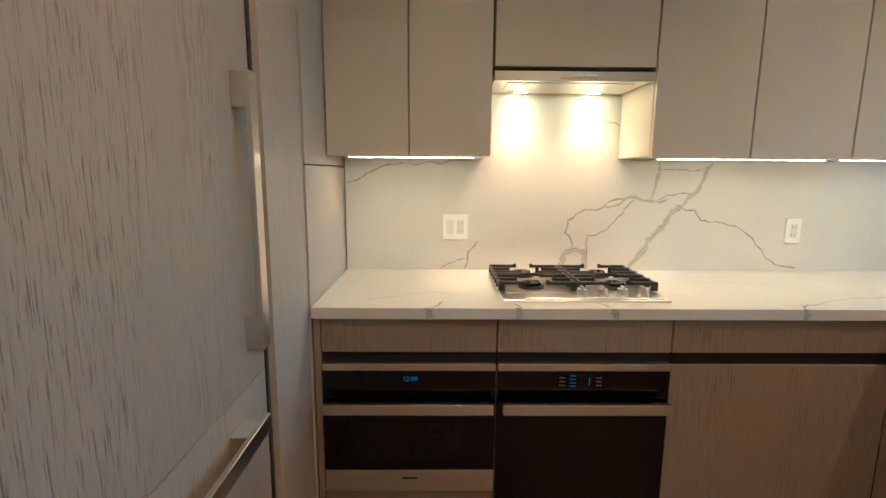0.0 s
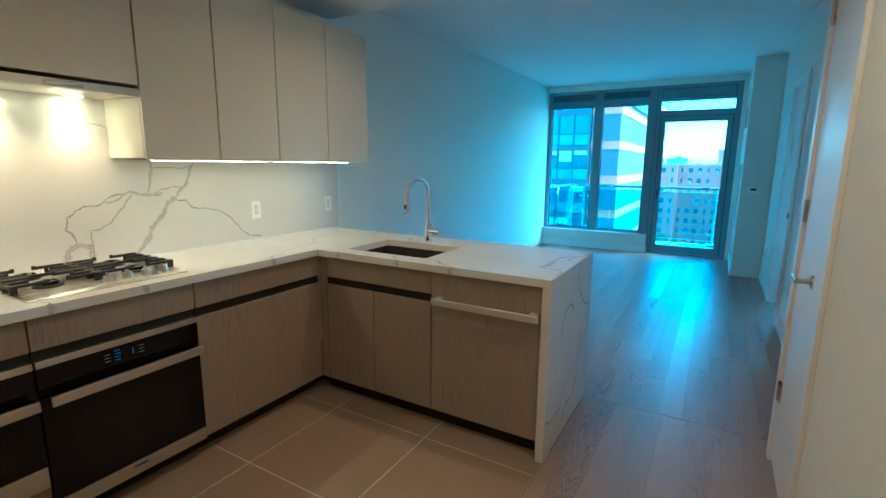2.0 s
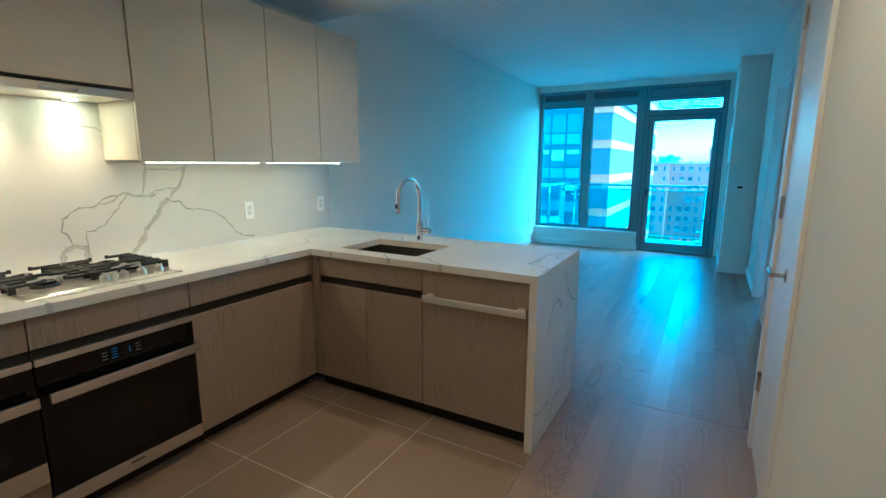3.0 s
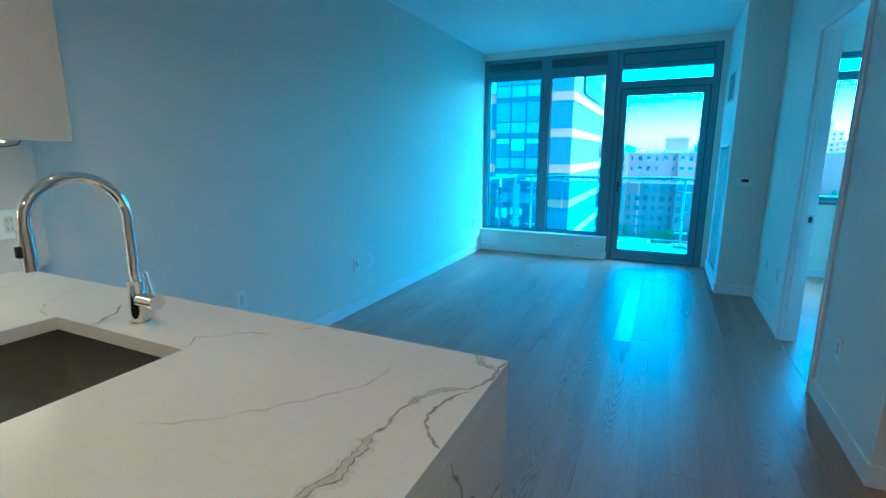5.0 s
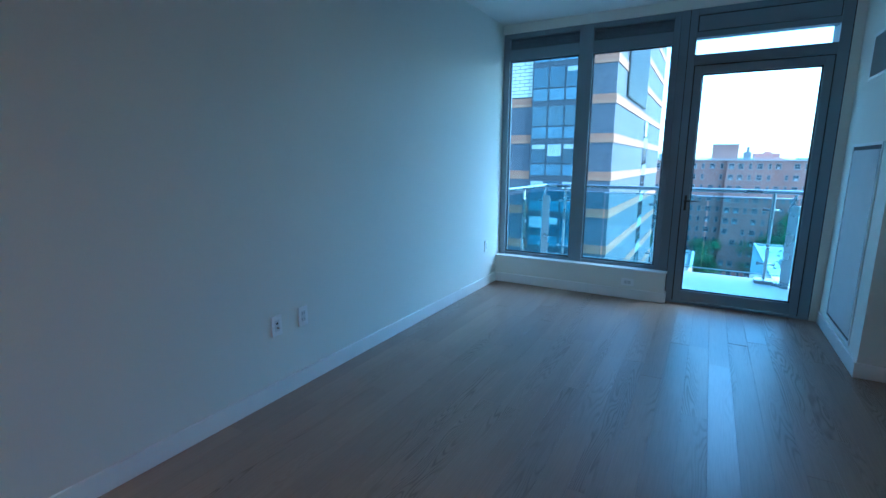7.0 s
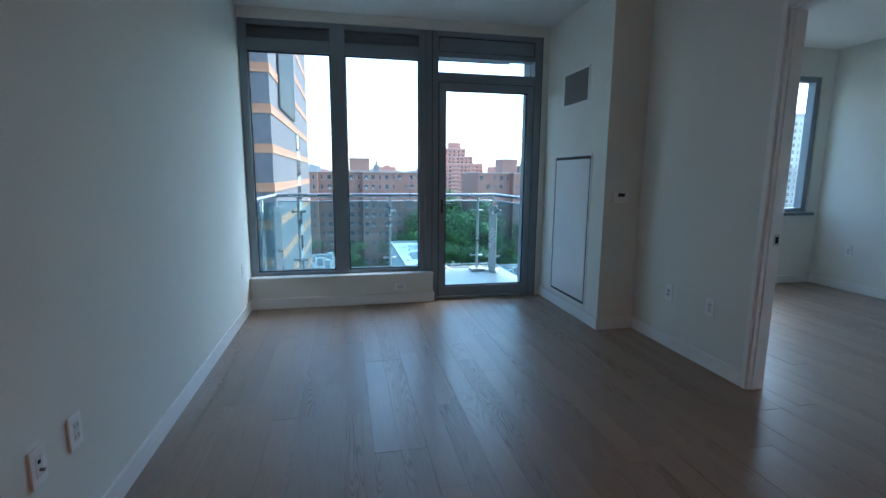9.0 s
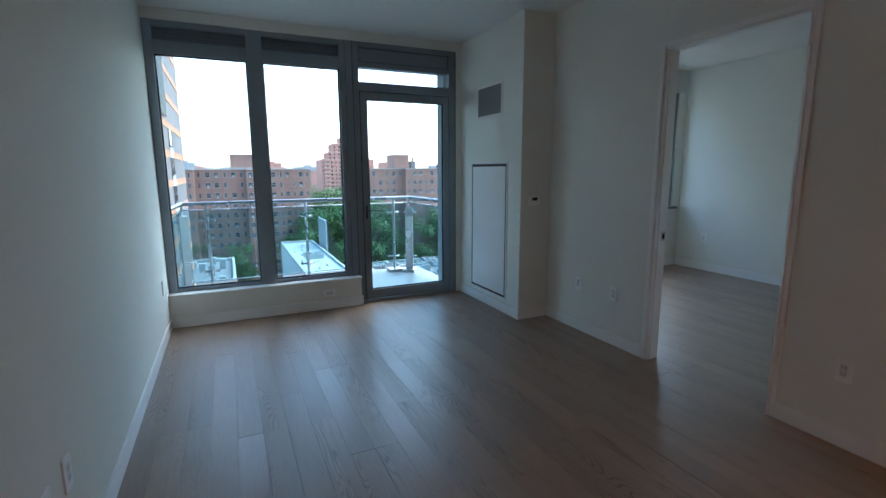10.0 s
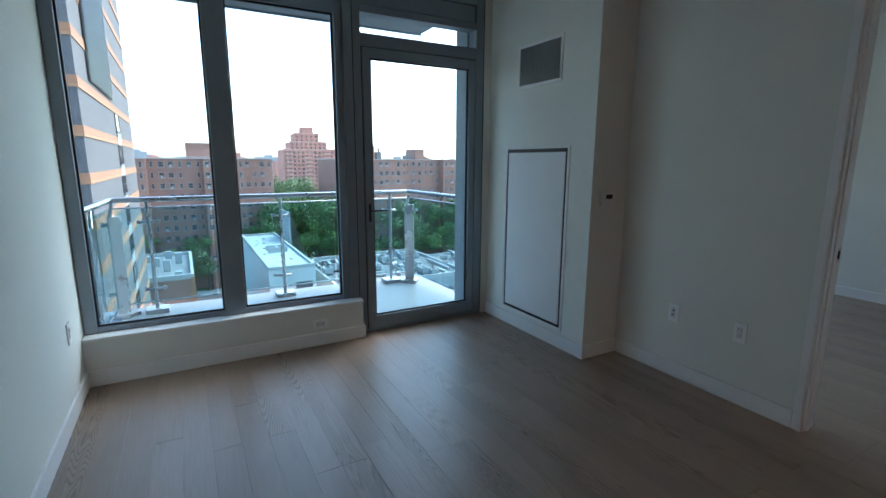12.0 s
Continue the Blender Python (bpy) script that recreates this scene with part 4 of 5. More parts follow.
def upper(x0, x1, bottom, label, n=1):
    u = thing("upper_cabinet", ((x0 + x1) / 2, 2.36, bottom), label, "cabinet", "kitchen upper units")
    part("carcass", boxes((x0 + 0.001, x1 - 0.001, UY + 0.022, WN - 0.002, bottom + 0.006, UT)), UPPER, u)
    w = (x1 - x0) / n
    for k in range(n):
        part("door", boxes((x0 + k * w + 0.002, x0 + (k + 1) * w - 0.002, UY, UY + 0.02, bottom, UT), bevel=0.002), UPPER, u)
    return u


UB = 1.43
upper(-0.1035, 0.215, UB, "greige lacquered wall cabinet beside the tall panel")
upper(0.217, 0.535, UB, "greige lacquered wall cabinet beside the hood")
upper(0.541, 1.155, 1.765, "wide greige lacquered cabinet over the hood")
upper(1.159, 1.547, UB, "greige lacquered wall cabinet beside the hood")
upper(1.549, 1.948, UB, "greige lacquered wall cabinet in the long row")
upper(1.95, 2.373, UB, "greige lacquered wall cabinet in the long row")
upper(2.375, 2.80, UB, "greige lacquered wall cabinet at the row's end")
for x0, x1 in ((-0.02, 0.47), (1.21, 1.87), (1.95, 2.60)):
    s = thing("led_strip", ((x0 + x1) / 2, UY + 0.05, UB - 0.006), "slim warm led strip light under the wall cabinets", "strip light", "under-cabinet lights")
    part("housing", boxes((x0 - 0.01, x1 + 0.01, UY + 0.028, UY + 0.06, UB - 0.004, UB + 0.0055)), STEEL, s)
    part("diffuser", boxes((x0, x1, UY + 0.03, UY + 0.058, UB - 0.0065, UB - 0.004)), LED, s, "glowing diffuser")
    area_lamp("strip_lamp", ((x0 + x1) / 2, UY + 0.044, UB - 0.010), x1 - x0, STRIP_W * (x1 - x0) * (0.75 if x0 > 1.9 else 1.0), 0.02)
wire = thing("loose_wire", (2.6, 2.4, UB), "thin loose dark wire under the wall cabinet", "wire")
part("cable", pipe(bmesh.new(), [(2.55, 2.36, UB + 0.004), (2.60, 2.37, UB - 0.012), (2.67, 2.38, UB - 0.02), (2.72, 2.40, UB - 0.012), (2.74, 2.42, UB + 0.004)], 0.002, 8), BLACK, wire)
hood = thing("range_hood", (0.85, 2.36, 1.70), "slim steel slide-out range hood with two lamps", "range hood")
part("front_lip", boxes((0.541, 1.155, UY - 0.004, UY + 0.03, 1.712, 1.748), bevel=0.002), STEEL, hood, "brushed steel front edge")
part("pull", boxes((0.79, 0.93, UY - 0.007, UY - 0.004, 1.722, 1.732), bevel=0.001), CHROME, hood)
part("underside", boxes((0.545, 1.151, UY + 0.03, 2.50, 1.718, 1.75), bevel=0.002), UPPER, hood)
part("filter", boxes((0.60, 1.10, UY + 0.06, UY + 0.20, 1.714, 1.718), bevel=0.001), STEEL, hood, "steel mesh filter")
for x in (0.685, 1.005):
    bm = bmesh.new()
    rod(bm, (x, 2.43, 1.7185), (x, 2.43, 1.714), 0.034, 28)
    ring = part("lamp_ring", bm, CHROME, hood, smooth=True)
    bm = bmesh.new()
    rod(bm, (x, 2.43, 1.715), (x, 2.43, 1.712), 0.027, 28)
    part("lamp_lens", bm, BULB, ring, "glowing lamp lens", smooth=True)
    area_lamp("hood_lamp", (x, 2.43, 1.7105), 0.05, HOOD_W, spread=90)

# fridge wall
FP = -0.135
tall = thing("tall_panel", (-0.13, 2.0, 0), "pale oak tall side panel beside the refrigerator", "panel")
part("panel", boxes((-0.80, -0.112, 1.545, 1.881, 0.0, UT), bevel=0.001), PLAIN_OAK, tall)
part("panel", boxes((-0.80, -0.105, 1.882, WN - 0.002, 1.392, UT), bevel=0.001), PLAIN_OAK, tall)
part("panel", boxes((-0.80, -0.105, 1.882, WN - 0.002, 0.0, 1.388), bevel=0.001), PLAIN_OAK, tall)
# Dark strip fills the gap; its colour stands for the shade in there.
gap = part("edge_strip", boxes((-0.80, FP + 0.004, 1.5285, 1.5445, 0.0, UT)), DARK_METAL, tall, "dark strip standing for the shaded gap beside the panel")
fr = thing("refrigerator", (-0.5, 1.13, 0), "tall refrigerator faced in pale oak with steel bar handles", "refrigerator")
part("body", boxes((-0.80, FP - 0.022, 0.72, 1.528, 0.0, UT)), BLACK, fr)
part("door", boxes((FP - 0.02, FP, 0.722, 1.527, 0.846, UT), bevel=0.002), PALE_OAK, fr, "pale brushed oak door panel")
part("drawer", boxes((FP - 0.02, FP, 0.722, 1.527, TOE, 0.842), bevel=0.002), PALE_OAK, fr, "pale brushed oak drawer panel")
bm = boxes((FP + 0.032, FP + 0.046, 1.415, 1.455, 0.937, 1.588), bevel=0.002)
for z in (0.937, 1.508):
    box(bm, FP, FP + 0.034, 1.416, 1.454, z, z + 0.08, bevel=0.002)
part("handle", bm, STEEL, fr, "upright flat steel bar handle")
bm = boxes((FP + 0.040, FP + 0.054, 0.78, 1.41, 0.735, 0.777), bevel=0.002)
for y in (0.79, 1.30):
    box(bm, FP, FP + 0.042, y, y + 0.08, 0.737, 0.775, bevel=0.002)
part("handle", bm, STEEL, fr, "level flat steel bar handle")
part("bridge_panel", boxes((-0.80, FP + 0.0, 0.70, 0.718, 0.0, UT), bevel=0.002), PALE_OAK, fr)

# ---- fittings on walls and ceilings ----
def outlet(at, turn, kind, label, group="wall outlets"):
    """A wall plate facing -y before it is turned; kind: outlet, switch or data."""
    o = thing("wall_outlet" if kind != "double" else "switch_plate", (0, 0, 0), label, "wall outlet" if kind != "double" else "light switch", group)
    w = 0.059 if kind == "double" else 0.036
    part("plate", boxes((-w, w, -0.0075, 0.0, -0.059, 0.059), bevel=0.002), PLATE, o)
    for cx in ((-0.024, 0.024) if kind == "double" else (0.0,)):
        part("insert", boxes((cx - 0.0165, cx + 0.0165, -0.0085, -0.006, -0.033, 0.033), bevel=0.001), PLATE_INSERT, o)
        if kind == "data":
            bm = bmesh.new()
            rod(bm, (cx, -0.0085, -0.012), (cx, -0.022, -0.012), 0.005, 12)
            part("coax_jack", bm, NICKEL, o, "small metal jack")
            part("data_port", boxes((cx - 0.006, cx + 0.006, -0.0092, -0.0085, 0.008, 0.02)), BLACK, o)
        elif not (kind == "double" and cx < 0):
            for cz in (-0.018, 0.018):
                part("slot", boxes((cx - 0.009, cx - 0.006, -0.0092, -0.0085, cz - 0.006, cz + 0.007)), INK, o)
                part("slot", boxes((cx + 0.006, cx + 0.009, -0.0092, -0.0085, cz - 0.006, cz + 0.007)), INK, o)
    o.matrix_world = Matrix.Translation(at) @ pose(0, 0, 0, 0, 0, turn)
    return o


SZ = 1.105
outlet((0.411, SY, 1.115), 0, "double", "white two-gang plate with a rocker switch and outlet on the backsplash")
outlet((2.012, SY, SZ), 0, "outlet", "white duplex outlet on the quartz backsplash")
outlet((2.694, SY, SZ), 0, "outlet", "white duplex outlet near the backsplash's end")
outlet((3.814, WN, 0.462), 0, "outlet", "white duplex outlet low on the long wall")
outlet((5.073, WN, 0.43), 0, "data", "white plate with a coax jack low on the long wall")
outlet((5.27, WN, 0.43), 0, "outlet", "white duplex outlet low on the long wall")
outlet((7.92, WN, 0.44), 0, "outlet", "white duplex outlet near the window corner")
outlet((6.627, WS, 0.42), 180, "data", "white plate with a coax jack on the south wall")
outlet((6.215, WS, 0.42), 180, "outlet", "white duplex outlet on the south wall")
outlet((4.659, WS, 0.40), 180, "outlet", "white duplex outlet beside the bedroom doorway")
outlet((7.84, -4.0, 0.45), 180, "outlet", "white duplex outlet low on the bedroom wall")
so = outlet((0, 0, 0), 0, "outlet", "white outlet set sideways in the boxed sill")
so.matrix_world = Matrix.Translation((EX - 0.09, 1.117, 0.165)) @ pose(0, 0, 0, 0, 0, 270 + 0) @ pose(0, 0, 0, 0, 90, 0)

th = thing("thermostat", (CX, -0.56, 1.12), "small white wall thermostat with a dark display", "thermostat")
part("body", boxes((CX - 0.024, CX, -0.625, -0.496, 1.075, 1.165), bevel=0.004), PLATE, th)
part("display", boxes((CX - 0.0255, CX - 0.024, -0.595, -0.535, 1.122, 1.15)), SCREEN, th, "dark lcd display")
for k in range(2):
    part("button", boxes((CX - 0.0255, CX - 0.024, -0.575 + 0.04 * k, -0.555 + 0.04 * k, 1.088, 1.098), bevel=0.0005), PLATE, th)

ap = thing("access_panel", (7.65, CY, 0.15), "white flush access panel in a thin metal frame", "access panel")
A0, A1, AZ0, AZ1 = 7.305, 7.995, 0.15, 1.46
part("frame", boxes((A0 - 0.02, A0, CY, CY + 0.008, AZ0 - 0.02, AZ1 + 0.02), (A1, A1 + 0.02, CY, CY + 0.008, AZ0 - 0.02, AZ1 + 0.02), (A0, A1, CY, CY + 0.008, AZ0 - 0.02, AZ0), (A0, A1, CY, CY + 0.008, AZ1, AZ1 + 0.02), bevel=0.002), TRIM, ap)
# Flat dark metal sheet; the colour also holds the shade of the gap.
part("reveal", boxes((A0, A1, CY + 0.0005, CY + 0.001, AZ0, AZ1)), DARK_METAL, ap, "dark metal reveal with the gap's shade in its colour")
part("panel", boxes((A0 + 0.020, A1 - 0.020, CY + 0.002, CY + 0.007, AZ0 + 0.022, AZ1 - 0.026), bevel=0.002), PANEL, ap, "glossy white panel")

vg = thing("air_grille", (7.64, CY, 1.93), "white framed air grille with upright grey slats", "air vent")
G0, G1, GZ0, GZ1 = 7.42, 7.866, 1.937, 2.205
part("frame", boxes((G0 - 0.022, G0, CY, CY + 0.009, GZ0 - 0.022, GZ1 + 0.022), (G1, G1 + 0.022, CY, CY + 0.009, GZ0 - 0.022, GZ1 + 0.022), (G0, G1, CY, CY + 0.009, GZ0 - 0.022, GZ0), (G0, G1, CY, CY + 0.009, GZ1, GZ1 + 0.022), bevel=0.002), TRIM, vg)
part("backing", boxes((G0, G1, CY + 0.0005, CY + 0.001, GZ0, GZ1)), DARK_METAL, vg)
slat = None
for k in range(30):
    x = G0 + (k + 0.5) * (G1 - G0) / 30
    if slat is None:
        slat = part("slat", boxes((x - 0.004, x + 0.004, CY + 0.001, CY + 0.007, GZ0, GZ1)), GRILLE, vg)
        x_first = x
    else:
        s = new("slat", slat.data)
        s.parent, s.location = vg, (x - x_first, 0, 0)

sp = thing("sprinkler_cover", (3.73, 1.48, HIGH), "flat white round sprinkler cover on the ceiling", "sprinkler")
bm = bmesh.new()
rod(bm, (3.73, 1.48, HIGH), (3.73, 1.48, HIGH - 0.012), 0.045, 32)
part("cover", bm, PLATE, sp, smooth=True)

# Unseen downlights, assumed from warm-lit floor and fronts; placed to suit that light.
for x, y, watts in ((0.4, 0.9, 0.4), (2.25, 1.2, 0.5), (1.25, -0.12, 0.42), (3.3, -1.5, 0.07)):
    dl = thing("downlight", (x, y, LOW), "small round recessed warm ceiling downlight, assumed and out of view", "ceiling light", "recessed downlights")
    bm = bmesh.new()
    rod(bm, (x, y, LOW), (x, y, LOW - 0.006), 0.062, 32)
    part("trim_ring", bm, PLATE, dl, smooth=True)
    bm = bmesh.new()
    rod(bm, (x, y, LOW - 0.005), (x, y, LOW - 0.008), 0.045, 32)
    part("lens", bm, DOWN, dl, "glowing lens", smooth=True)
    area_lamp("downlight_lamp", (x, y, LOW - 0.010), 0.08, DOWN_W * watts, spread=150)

GROUND = -31.3                    # street level under the apartment


# ---- balcony ----
BZ = -0.06
GX = 9.92
GH = 1.07
bal = thing("balcony_floor", (9.2, 1.0, BZ), "pale grey coated concrete balcony floor", "balcony", kind="structure")
part("slab", boxes((EX + 0.14, 10.12, -0.62, 2.72, BZ - 0.2, BZ), bevel=0.01), CONCRETE, bal)
ov = thing("balcony_above", (9.1, 1.2, 2.78), "underside of the concrete balcony above", "balcony", kind="structure")
part("slab", boxes((EX + 0.14, 9.86, -0.56, 4.5, 2.77, 2.97)), CONCRETE, ov)
part("edge", boxes((9.86, 9.88, -0.56, 4.5, 2.75, 2.98)), ALU, ov)
pr = thing("facade_pier", (8.55, -0.6, -3), "blue-grey clad pier of the facade beside the balcony", "facade", kind="structure")
part("cladding", boxes((EX + 0.145, EX + 0.33, -0.95, -0.29, -0.26, 3.4), bevel=0.004), ALU, pr)
fw = thing("facade_wall", (8.5, -2.0, GROUND), "plain facade wall of the apartment house", "facade", kind="structure")
part("wall", boxes((7.6, EX + 0.139, -9, 12, GROUND, -0.21), (7.6, EX + 0.139, -9, 12, 2.96, 4.2), (6.0, EX + 0.139, 2.72, 12, -0.21, 2.96), (6.0, EX + 0.139, -9, -4.17, -0.21, 2.96)), STUCCO, fw)

guard = thing("balcony_guard", (GX, 1.0, BZ), "glass balcony guard with steel posts and round top rail", "railing")
TZ = BZ + GH
YL, YR = 2.50, -0.40
part("top_rail", pipe(bmesh.new(), [(EX + 0.16, 2.60, TZ), (GX - 0.02, 2.52, TZ), (GX, 2.48, TZ), (GX, YR + 0.02, TZ), (GX - 0.02, YR - 0.01, TZ), (EX + 0.35, -0.50, TZ)], 0.024, 16), STAINLESS, guard, smooth=True)
part("glass_cap", pipe(bmesh.new(), [(GX + 0.03, YL, TZ - 0.075), (GX + 0.03, YR, TZ - 0.075)], 0.008, 8), STAINLESS, guard)
part("glass_cap", pipe(bmesh.new(), [(GX + 0.0, YR - 0.02, TZ - 0.075), (EX + 0.36, -0.53, TZ - 0.075)], 0.008, 8), STAINLESS, guard)

z = BZ + 0.095
part("bottom_rail", pipe(bmesh.new(), [(GX + 0.03, YL, z), (GX + 0.03, YR, z)], 0.007, 8), STAINLESS, guard)
part("bottom_rail", pipe(bmesh.new(), [(GX + 0.0, YR - 0.02, z), (EX + 0.36, -0.53, z)], 0.007, 8), STAINLESS, guard)
part("bottom_rail", pipe(bmesh.new(), [(GX + 0.0, YL + 0.03, z), (EX + 0.16, 2.62, z)], 0.007, 8), STAINLESS, guard)


def guard_glass(a, b):
    bm = bmesh.new()
    a, b = Vector(a), Vector(b)
    n = Vector((-(b - a).y, (b - a).x, 0)).normalized() * 0.005
    vs = [bm.verts.new(p + s * n + Vector((0, 0, z))) for z in (BZ + 0.08, TZ - 0.075) for p, s in ((a, 1), (b, 1), (b, -1), (a, -1))]
    for f in ((0, 1, 5, 4), (1, 2, 6, 5), (2, 3, 7, 6), (3, 0, 4, 7), (4, 5, 6, 7), (3, 2, 1, 0)):
        bm.faces.new([vs[i] for i in f])
    ob = part("glass_panel", bm, GUARD_GLASS, guard, "greenish safety glass")
    ob.visible_shadow = False


for a, b in (((GX + 0.03, YL), (GX + 0.03, 1.72)), ((GX + 0.03, 1.70), (GX + 0.03, 0.50)), ((GX + 0.03, 0.48), (GX + 0.03, YR)), ((GX + 0.0, YR - 0.03), (9.25, -0.47)), ((9.23, -0.475), (EX + 0.36, -0.53)), ((GX + 0.0, YL + 0.03), (9.2, 2.58)), ((9.18, 2.585), (EX + 0.16, 2.63))):
    guard_glass((*a, 0), (*b, 0))


def guard_post(x, y, wide, turn=0):
    """A steel post on a foot plate, with glass clamps."""
    bm = bmesh.new()
    if wide:
        box(bm, -0.012, 0.012, -0.055, 0.055, 0.03, 0.93, bevel=0.003)
        pipe(bm, [(0.0, 0.03, 0.92), (0.0, 0.0, GH - 0.02)], 0.016, 10)
    else:
        rod(bm, (0, 0, 0.03), (0, 0, GH - 0.02), 0.018, 14)
    for z in (0.22, 0.86):
        for s in (-1, 1):
            rod(bm, (0.0, 0.0, z), (0.03, s * 0.075, z), 0.012, 10)
            rod(bm, (0.022, s * 0.075, z), (0.042, s * 0.075, z), 0.02, 12)
    box(bm, -0.085, 0.085, -0.095, 0.095, 0.0, 0.04, bevel=0.004)
    bmesh.ops.transform(bm, matrix=pose(x, y, BZ, 0, 0, turn), verts=bm.verts[:])
    part("post", bm, STAINLESS, guard, "brushed steel post on a square foot")


for y in (2.24, 1.06, -0.17):
    guard_post(GX, y, False)
guard_post(GX - 0.04, YL - 0.0, True, 40)
guard_post(GX - 0.12, YR + 0.04, True, -40)
guard_post(9.15, 2.56, True, 90)

# ---- the town outside ----
# planned on a sheet at 1 : TOWN about a point in the room, then set out at full size
TOWN, PIN, GZ = 1.4, Vector((4.2, 1.4, 1.36)), -22.0


def set_out(ob, k=TOWN):
    ob.matrix_basis = Matrix.Translation(PIN) @ Matrix.Scale(k, 4) @ Matrix.Translation(-PIN) @ ob.matrix_basis
    return ob


indoors = set(scene.collection.objects)
solid("ground", boxes((-600, 1800, -1500, 1500, GZ - 0.6, GZ - 0.4)), EARTH, "town ground reaching the horizon", "ground")
solid("road", boxes((86.0, 95.0, -160, 120, GZ - 0.4, GZ - 0.1)), ASPHALT, "asphalt street in front of the brick block", "road")
solid("pavement", boxes((83.0, 86.0, -160, 120, GZ - 0.4, GZ), (95.0, 98.0, -160, 120, GZ - 0.4, GZ)), PAVING, "concrete pavement along the street", "pavement")
solid("lawn", boxes((98.0, 170, -160, 60, GZ - 0.4, GZ + 0.02)), LAWN, "green lawn round the brick block", "ground")
solid("parking_ground", boxes((40, 83, -70, 20, GZ - 0.4, GZ - 0.08)), ASPHALT, "asphalt yard between the low buildings", "ground")


def far_window(parent, at, w, h, turn, material, shared, frame_material=FAR_FRAME, e=0.05):
    """A window of a far building: frame with a pane behind; facing -x before it is turned."""
    if (w, h, material.name, frame_material.name) not in shared:
        f = boxes((-0.06, 0.06, -w / 2, -w / 2 + e, 0, h), (-0.06, 0.06, w / 2 - e, w / 2, 0, h), (-0.12, 0.06, -w / 2 - 0.06, w / 2 + 0.06, -0.1, 0), (-0.06, 0.06, -w / 2 + e, w / 2 - e, h - e, h), (-0.05, 0.05, -w / 2 + e, w / 2 - e, h * 0.5 - 0.03, h * 0.5 + 0.03))
        p = boxes((-0.03, 0.0, -w / 2 + e, w / 2 - e, 0.0, h - e))
        me1, me2 = bpy.data.meshes.new("window"), bpy.data.meshes.new("pane")
        f.to_mesh(me1), p.to_mesh(me2)
        f.free(), p.free()
        me1.materials.append(frame_material), me2.materials.append(material)
        shared[(w, h, material.name, frame_material.name)] = (me1, me2)
    me1, me2 = shared[(w, h, material.name, frame_material.name)]
    a, b = new("window", me1), new("pane", me2)
    a.parent, b.parent = parent, a
    a.matrix_basis = Matrix.Translation(Vector(at) - base_of(parent)) @ pose(0, 0, 0, 0, 0, turn)
    return a


SHARED = {}
rng = random.Random(7)


def brick_block(name, x, y0, y1, depth, roof, label, columns, steps, floor_h=1.87):
    """A brown brick apartment block whose face looks to -x, with projecting bays."""
    h = thing(name, (x + depth / 2, (y0 + y1) / 2, GZ), label, "apartment building", "brick apartment blocks")
    dims = []
    for a, b, out in steps:
        dims.append((x - out, x + depth, a, b, GZ, roof))
    part("wall", boxes(*dims), BROWN_BRICK, h)
    cop = part("roof", boxes(*[(d[0] - 0.25, d[1] + 0.25, d[2] - 0.1, d[3] + 0.1, roof, roof + 0.14) for d in dims]), COPING, h, "pale roof coping")
    for a, b, out in steps:
        n = max(1, int((b - a) / columns + 0.5))
        for r in range(11):
            z = roof - 1.35 - r * floor_h
            for c in range(n):
                y = a + (b - a) * (c + 0.5) / n
                k = rng.random()
                if k < 0.08:
                    continue
                wd = 0.84 if (c * 7 + len(steps)) % 5 < 3 else 0.48
                far_window(h, (x - out, y, z), wd, 0.86, 0, FAR_PANE, SHARED)
                if wd == 0.84 and rng.random() < 0.4:
                    part("window_unit", boxes((x - out - 0.28, x - out - 0.065, y - 0.2, y + 0.2, z + 0.02, z + 0.30)), HVAC, h, "window air conditioner")
    return h


b1 = brick_block("apartment_block", 100, -13.5, 16, 14, 1.6, "brown brick apartment block with flat roof and penthouse", 1.4, [(-13.5, -8.4, 0.0), (-8.4, -1.6, 1.6), (-1.6, 7.0, 0.0), (7.0, 16.0, 1.6)])
def penthouse(block, y0, y1, top, chimney):
    """A brick plant room on the roof, with a parapet band, a vent and a mast."""
    ph = part("penthouse", boxes((103, 108, y0, y1, 1.6, top), (102.9, 108.1, y0 - 0.1, y1 + 0.1, top - 0.75, top - 0.55)), BROWN_BRICK, block, "brick roof penthouse")
    part("coping", boxes((102.9, 108.1, y0 - 0.1, y1 + 0.1, top, top + 0.12)), COPING, ph)
    bm = boxes((103.5, 105, chimney, chimney + 1.1, 1.6, top - 1.3))
    rod(bm, (104, chimney + 0.5, top - 1.3), (104, chimney + 0.5, top - 0.4), 0.22, 8)
    for k in range(3):
        rod(bm, (103.4, chimney - 0.5 + 1.0 * k, 1.6), (103.4, chimney - 0.5 + 1.0 * k, 2.4 + 0.2 * k), 0.05, 6)
    part("roof_plant", bm, ROOF_GREY, ph, "vents and pipes on the roof")


penthouse(b1, -3.2, 0.8, 4.4, -5.2)
penthouse(b1, 11.2, 13.4, 3.3, 9.6)
part("roof_guard", boxes((100.2, 100.24, -13, 16, 2.0, 2.05), (100.2, 100.24, -13, 16, 1.82, 1.86)), COPING, b1)
b2 = brick_block("apartment_block", 100, -66, -25.7, 14, 1.6, "long brown brick apartment block behind the trees", 1.4, [(-33.0, -25.7, 0.0), (-41, -33.0, 1.6), (-50, -41, 0.0), (-66, -50, 1.6)])
penthouse(b2, -35.4, -32.0, 4.6, -37.2)
penthouse(b2, -47.4, -45.2, 3.9, -44.0)
set_out(b1), set_out(b2)

